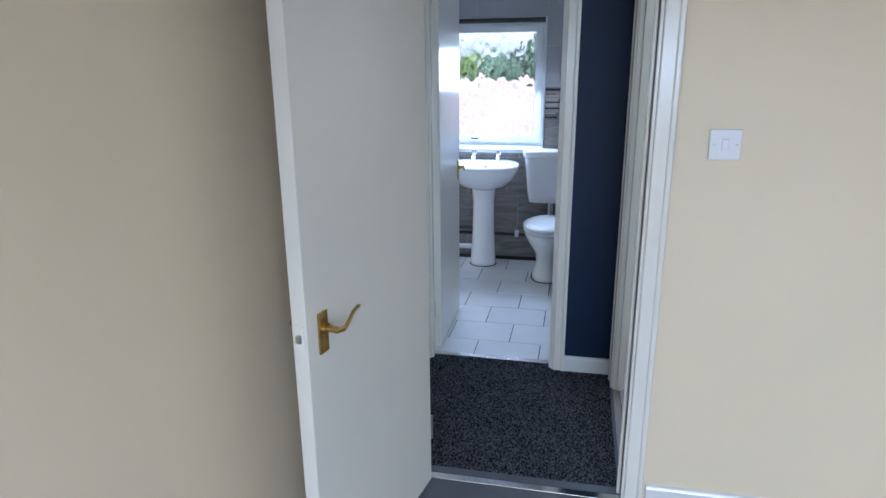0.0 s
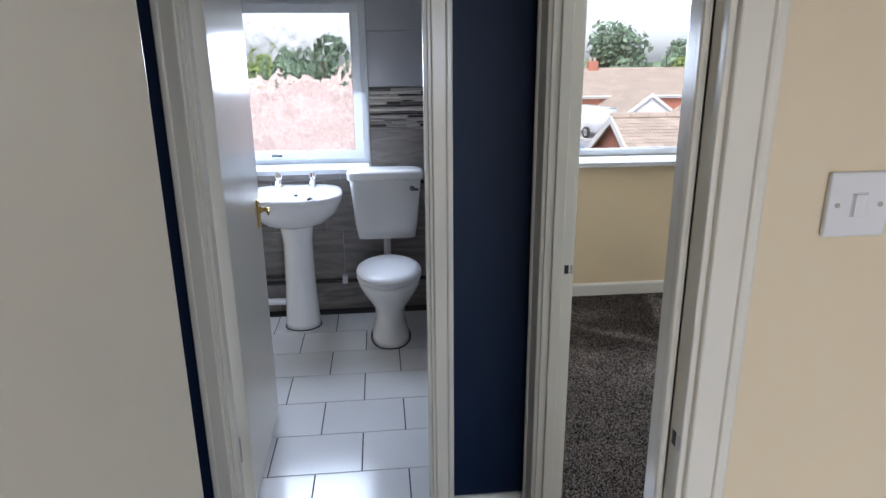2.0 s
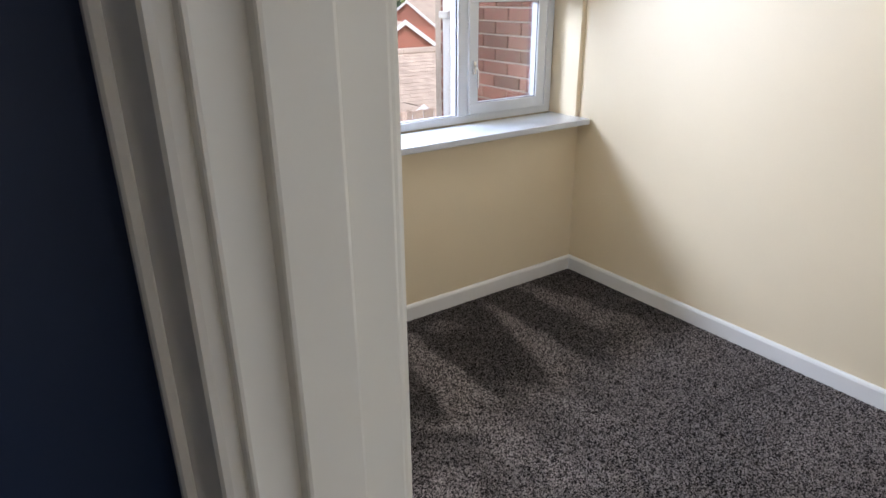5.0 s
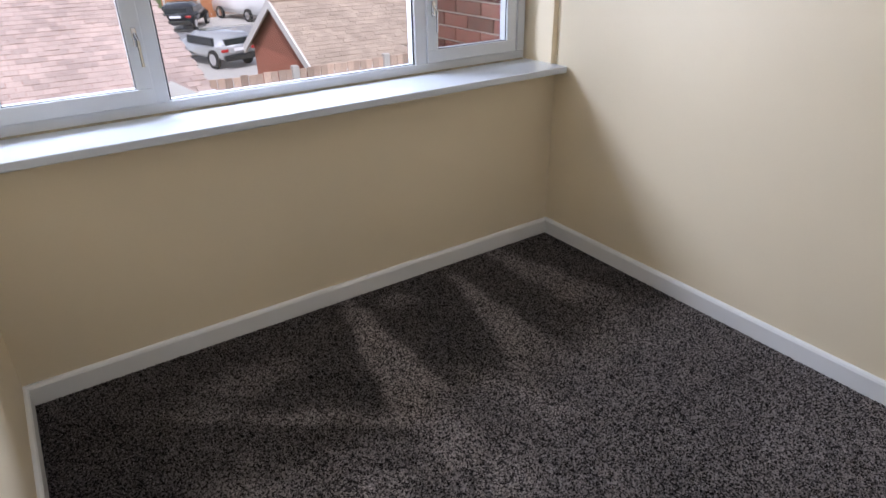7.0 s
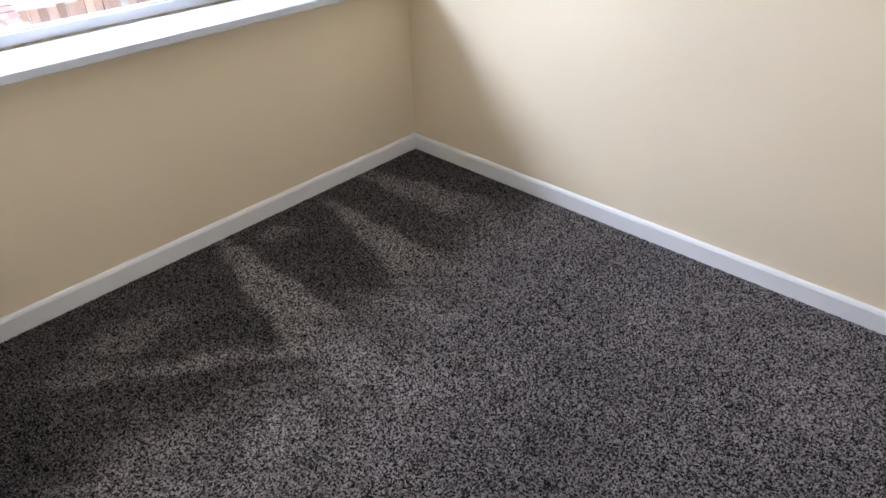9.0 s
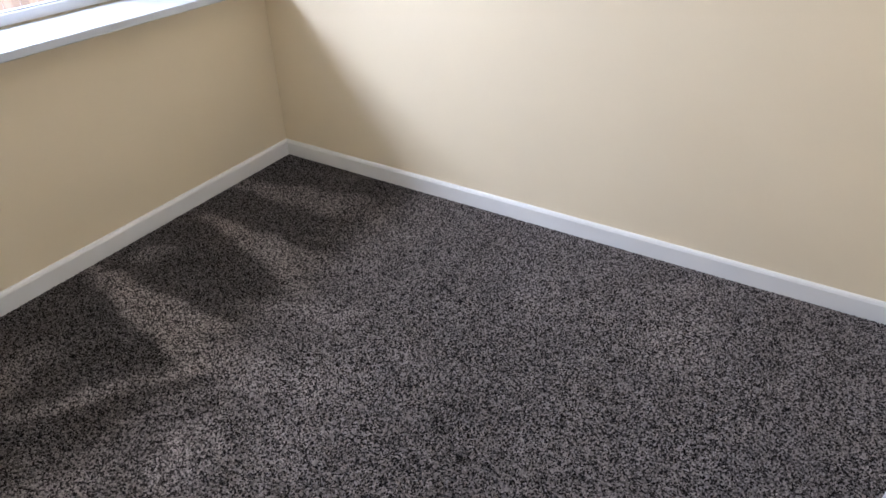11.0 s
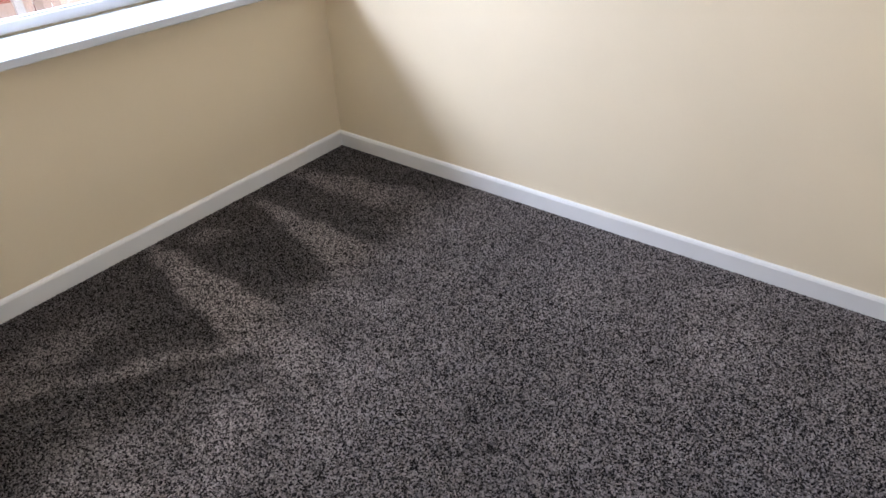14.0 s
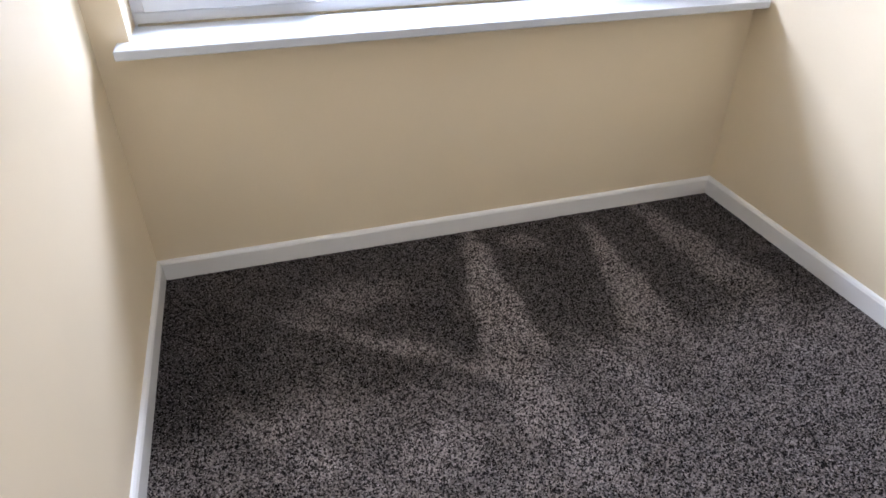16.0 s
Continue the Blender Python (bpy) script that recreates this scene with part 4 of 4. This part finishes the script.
def fence(name, label, x0, x1, y, z0, z1, material, bw=0.13):
    f = thing(name, label, "fence")
    me = bevel_mesh("fence_board", bw * 0.94, 0.022, z1 - z0, 0.004, material)
    n = int((x1 - x0) / bw)
    rng = random.Random(3)
    pieces("board", me, f, [(x0 + i * bw, y + (0.02 if i % 2 else 0), (z0 + z1) / 2 + rng.uniform(-0.012, 0.012)) for i in range(n)])
    for zz in (z0 + 0.4, z1 - 0.4):
        bx("rail", material, f, x0, x1, y + 0.03, y + 0.08, zz - 0.04, zz + 0.04)
    k = 0
    while x0 + k * 1.8 < x1:
        bx("post", CONCRETE, f, x0 + k * 1.8 - 0.06, x0 + k * 1.8 + 0.06, y - 0.05, y + 0.06, z0, z1 + 0.06, 0.01)
        k += 1
    return f


fence("fence", "weathered wooden garden fence with vertical boards", 2.85, 12.0, 13.3, G, -0.76, FENCE)
fence("fence", "orange-brown wooden fence beyond the road", 8.4, 11.2, 40.5, G, -1.1, FENCEDARK, 0.25)
fence("fence", "pale wooden fence beyond the road", 11.2, 13.6, 41.5, G, -1.5, FENCE, 0.25)


def vehicle(name, label, m, length, width, height, paint, van=False):
    c = thing(name, label, "car", m=m)
    hw = width / 2
    if van:
        prof = [(-length / 2, 0.35, 0.75), (-length / 2 + 0.05, height * 0.97, 0.9), (length * 0.18, height, 0.9), (length * 0.34, height * 0.62, 0.95), (length / 2, height * 0.48, 0.9), (length / 2, 0.35, 0.85)]
    else:
        prof = [(-length / 2, 0.35, 0.86), (-length / 2 + 0.02, 0.85, 0.95), (-length * 0.42, height * 0.93, 0.80), (-length * 0.2, height, 0.76), (length * 0.05, height * 0.97, 0.76), (length * 0.24, height * 0.62, 0.93), (length * 0.46, height * 0.5, 0.9), (length / 2, 0.35, 0.85)]
    bm = bmesh.new()
    a = [bm.verts.new((x, -hw * k, z)) for x, z, k in prof]
    b = [bm.verts.new((x, hw * k, z)) for x, z, k in prof]
    n = len(prof)
    bm.faces.new(a)
    bm.faces.new(b[::-1])
    for i in range(n):
        bm.faces.new((a[i], b[i], b[(i + 1) % n], a[(i + 1) % n]))
    bmesh.ops.bevel(bm, geom=list(bm.edges), offset=0.05, segments=2, affect="EDGES")
    part("body", bm, paint, c, smooth=True)
    if not van:
        zr = height * 0.72
        bx("rear_window", CARGLASS, c, -length * 0.49, -length * 0.42, -hw * 0.72, hw * 0.72, height * 0.60, height * 0.84, 0.01)
        for s in (-1, 1):
            bx("side_window", CARGLASS, c, -length * 0.34, length * 0.12, s * hw * 0.885 - 0.05, s * hw * 0.885 + 0.05, height * 0.64, height * 0.86, 0.02)
            bx("tail_lamp", LAMPRED, c, -length / 2 - 0.02, -length / 2 + 0.1, s * hw * 0.78 - 0.12, s * hw * 0.78 + 0.12, height * 0.50, height * 0.58, 0.02)
        bx("bumper", BLACK, c, -length / 2 - 0.05, -length / 2 + 0.1, -hw * 0.85, hw * 0.85, 0.3, 0.5, 0.04)
        bx("number_plate", PLASTIC, c, -length / 2 - 0.06, -length / 2 - 0.04, -0.26, 0.26, 0.62, 0.73)
        bx("roof_glass", CARGLASS, c, -length * 0.18, length * 0.03, -hw * 0.6, hw * 0.6, height - 0.02, height + 0.008, 0.004)
    else:
        bx("windscreen", CARGLASS, c, length * 0.22, length * 0.335, -hw * 0.75, hw * 0.75, height * 0.64, height * 0.88, 0.02)
    for wx in (-length * 0.31, length * 0.31):
        for s in (-1, 1):
            w = part("wheel", cyl(bmesh.new(), (wx, s * (hw * 0.93 - 0.1), 0.32), (wx, s * (hw * 0.93 + 0.02), 0.32), 0.32, n=20), TYRE, c, "black tyre")
            part("rim", cyl(bmesh.new(), (wx, s * (hw * 0.93), 0.32), (wx, s * (hw * 0.93 + 0.03), 0.32), 0.2, n=16), CHROME, w, "alloy rim")
    return c


vehicle("car", "silver hatchback parked on the driveway", pose(7.0, 27.2, G + 0.03, 0, 0, 106), 3.5, 1.5, 1.22, CARSILVER)
vehicle("car", "dark hatchback parked across the road", pose(8.7, 37.4, G + 0.08, 0, 0, 60), 3.5, 1.5, 1.25, CARDARK)
vehicle("van", "white van parked beside the fence", pose(12.1, 38.6, G + 0.08, 0, 0, 105), 4.2, 1.7, 1.75, CARWHITE, True)
bn = thing("wheelie_bin", "blue plastic wheelie bin beside the fence", "bin", m=pose(7.4, 40.2, G))
bx("body", BLUEBIN, bn, -0.3, 0.3, -0.35, 0.35, 0.06, 1.0, 0.03)
bx("lid", BLUEBIN, bn, -0.32, 0.32, -0.38, 0.37, 1.0, 1.08, 0.02)
part("wheel", cyl(bmesh.new(), (-0.25, 0.33, 0.1), (0.25, 0.33, 0.1), 0.1), TYRE, bn)


def tree(x, y, h, r, material, seed, n=1500):
    t = thing("tree", "leafy green tree behind the rooftops", "tree", "trees behind the houses", m=pose(x, y, G))
    rng = random.Random(seed)
    bm = cyl(bmesh.new(), (0, 0, 0), (0.1, 0, h * 0.5), 0.35, 0.18, 10)
    for k in range(6):
        a = k * 1.05 + rng.random()
        cyl(bm, (0.1, 0, h * rng.uniform(0.3, 0.5)), (r * 0.6 * math.cos(a), r * 0.6 * math.sin(a), h * rng.uniform(0.6, 0.85)), 0.12, 0.04, 6)
    part("trunk", bm, BARK, t)
    lobes = []
    for k in range(11):
        a, q = rng.uniform(0, math.tau), rng.uniform(0.15, 0.7)
        lobes.append((Vector((r * q * math.cos(a), r * q * math.sin(a), h * rng.uniform(0.42, 0.86))), r * rng.uniform(0.3, 0.52)))
    vs, fs = [], []
    for k in range(n):
        c, lr = rng.choice(lobes)
        d = Vector((rng.gauss(0, 1), rng.gauss(0, 1), rng.gauss(0, 1))).normalized()
        p = c + d * lr * rng.uniform(0.55, 1.05)
        u = Vector((rng.gauss(0, 1), rng.gauss(0, 1), rng.gauss(0, 1))).normalized()
        v = u.orthogonal().normalized()
        s = rng.uniform(0.18, 0.42) * (r / 3.5) ** 0.5
        i = len(vs)
        vs += [(p + u * s)[:], (p + v * s * 0.6)[:], (p - u * s)[:], (p - v * s * 0.6)[:]]
        fs.append((i, i + 1, i + 2, i + 3))
    me = bpy.data.meshes.new("crown")
    me.from_pydata(vs, [], fs)
    me.materials.append(material)
    o = new("crown", me)
    o.parent = t
    o["kind"] = "stuff"
    return t


rng = random.Random(11)
tree(32.5, 57, 9.0, 4.6, LEAF, 1, 3500)
tree(29, 58, 6.0, 3.2, LEAF, 2, 2200)
tree(37, 60, 6.8, 3.5, LEAF, 3, 2500)
tree(31, 50, 4.2, 2.2, LEAFY, 4, 1500)
tree(42, 64, 7.5, 4, LEAF, 5, 2500)
tree(22, 62, 7.5, 4, LEAF, 6, 2500)
tree(15, 66, 7.0, 4, LEAF, 7, 2500)
tree(25.5, 52, 4.6, 2.2, LEAFY, 8, 1500)
tree(-2.3, 26, 5.9, 1.75, LEAF, 9, 2600)
tree(-5.6, 29, 4.5, 1.9, LEAFY, 10, 1800)
tree(3.0, 62, 7, 4, LEAF, 12, 2000)
tree(-14, 40, 7, 4, LEAF, 13, 2000)
bm = bmesh.new()
rings = []
for k in range(121):
    a = k / 120
    x = -220 + 440 * a
    rings.append((x, 230, 1.0 + 3.5 * noise.noise((x * 0.03, 0.3, 0)) + 1.2 * noise.noise((x * 0.2, 3, 0))))
for (xa, ya, za), (xb, yb, zb) in zip(rings, rings[1:]):
    v = [bm.verts.new(p) for p in ((xa, ya, G), (xb, yb, G), (xb, yb, zb), (xa, ya, za))]
    bm.faces.new(v)
tagged(part("backdrop", bm, LEAF), "distant line of woods", "woods", kind="structure")

# drainpipe on the projecting brick wing
dp = thing("drainpipe", "white plastic drainpipe with a swan-neck bend", "drainpipe")
part("pipe", tube(bmesh.new(), [(2.585, 5.93, G), (2.585, 5.93, 1.66), (2.585, 6.00, 1.74), (2.585, 6.12, 1.78)], 0.036, 14), WHITEP, dp, smooth=True)
for z in (-1.5, 0.1, 1.3):
    bx("bracket", WHITEP, dp, 2.54, 2.648, 5.885, 5.975, z - 0.02, z + 0.02, 0.005)

# ---- pieces: wing bricks, bathroom tiles ----
WING = tagged(bx("wall_15", MORTAR, None, 2.662, 4.6, YO, 6.19, G, 3.2), "red brick side of the projecting wing", "wall", kind="structure")
BW, BH, J = 0.215, 0.065, 0.010
brick_me = bevel_mesh("brick", 0.02, BW, BH, 0.003, BRICK)
half_me = bevel_mesh("brick_half", 0.02, BW / 2 - J / 2, BH, 0.003, BRICK)
course = 0
z = 0.45
rest = bmesh.new()
while z < 1.95:
    off = (BW + J) / 2 * (course % 2)
    y = YO + 0.005
    if off:
        o = new("brick", half_me)
        o.location = (2.658, y + (BW - J) / 4, z + BH / 2)
        o.parent = WING
        y += (BW + J) / 2
    while y + BW < 6.20:
        o = new("brick", brick_me)
        o.location = (2.658 + 0.0015 * ((course * 7 + int(y * 13)) % 3), y + BW / 2, z + BH / 2)
        o.parent = WING
        y += BW + J
    if y + BW / 2 < 6.20:
        o = new("brick", half_me)
        o.location = (2.658, y + (BW - J) / 4, z + BH / 2)
        o.parent = WING
    z += BH + J
    course += 1

ft = bevel_mesh("floor_tile", 0.3285, 0.2455, 0.010, 0.0012, FTILE)
places = []
for k in range(-1, 7):
    yc = 3.163 - 0.125 + 0.25 * k
    if yc - 0.12 > YB or yc < 3.0 - 0.02:
        continue
    j0 = -0.475 if k % 2 == 0 else -0.31
    for i in range(-4, 3):
        xc = j0 + 0.333 * i + 0.1665
        if -1.75 < xc < 0.1:
            places.append((xc, yc, -0.0045))
pieces("tile", ft, FLOORB, places)

WT = bpy.data.objects["wall_13"]


def wall_tile(x0, x1, z0, z1, material, name="tile"):
    g = 0.0015
    o = bx(name, material, WT, -(x1 - x0) / 2 + g, (x1 - x0) / 2 - g, -0.0045, 0.0045, -(z1 - z0) / 2 + g, (z1 - z0) / 2 - g, 0.001)
    o.location = ((x0 + x1) / 2, YB + 0.0045, (z0 + z1) / 2)


XT = XE - 0.02
rows = [(0.0, 0.19, (-1.42, -0.82, -0.22)), (0.19, 0.48, (-1.03, -0.43)), (0.48, 0.77, (-1.11, -0.81, -0.52, -0.22))]
for z0, z1, js in rows:
    xs = [-1.63, *js, XT]
    for a, b in zip(xs, xs[1:]):
        wall_tile(a, b, z0, z1, WTILE)
for a, b in ((-1.63, -1.03), (-1.03, -0.43), (-0.43, BX1), (BX1, XT)):
    wall_tile(a, b, 0.77, 0.806 if b <= BX1 else 1.05, WTILE)
wall_tile(-1.63, BX0, 0.77 + 0.04, 1.05, WTILE)
for a, b in ((-1.63, BX0), (BX1, XT)):
    wall_tile(a, b, 1.275, 1.56, LTILE)
    wall_tile(a, b, 1.56, 1.85, LTILE)
    wall_tile(a, b, 1.85, CH, LTILE)
wall_tile(BX0, -0.75, BZ1, CH, LTILE)
wall_tile(-0.75, BX1, BZ1, CH, LTILE)
MOS_D = mat("mosaic_dark_strip", (0.035, 0.028, 0.025), 0.25, var=0.1, scale=30, random_obj=0.5)
rng = random.Random(21)
z = 1.052
while z < 1.272:
    h = rng.choice((0.008, 0.012, 0.016))
    x = BX1 + 0.002
    while x < XT - 0.01:
        w = rng.uniform(0.06, 0.2)
        x2 = min(XT, x + w)
        wall_tile(x, x2, z, min(z + h, 1.274), MOS_D if rng.random() < 0.36 else MOSAIC, "mosaic_strip")
        x = x2
    z += h
# side wall beside the toilet
WT2 = bpy.data.objects["wall_14"]
for k, z0 in enumerate((0.0, 0.19, 0.48, 0.77, 1.06, 1.35, 1.64, 1.93)):
    z1 = 0.19 if k == 0 else min(z0 + 0.29, CH)
    off = 0.3 * (k % 2)
    y = YN2 - off
    while y < YB:
        a, b = max(y, YN2), min(y + 0.6, YB - 0.001)
        if b - a > 0.02:
            o = bx("tile", WTILE if z0 < 1.0 else LTILE, WT2, -0.0045, 0.0045, -(b - a) / 2 + 0.0015, (b - a) / 2 - 0.0015, -(z1 - z0) / 2 + 0.0015, (z1 - z0) / 2 - 0.0015, 0.001)
            o.location = (XT - 0.0045, (a + b) / 2, (z0 + z1) / 2)
        y += 0.6
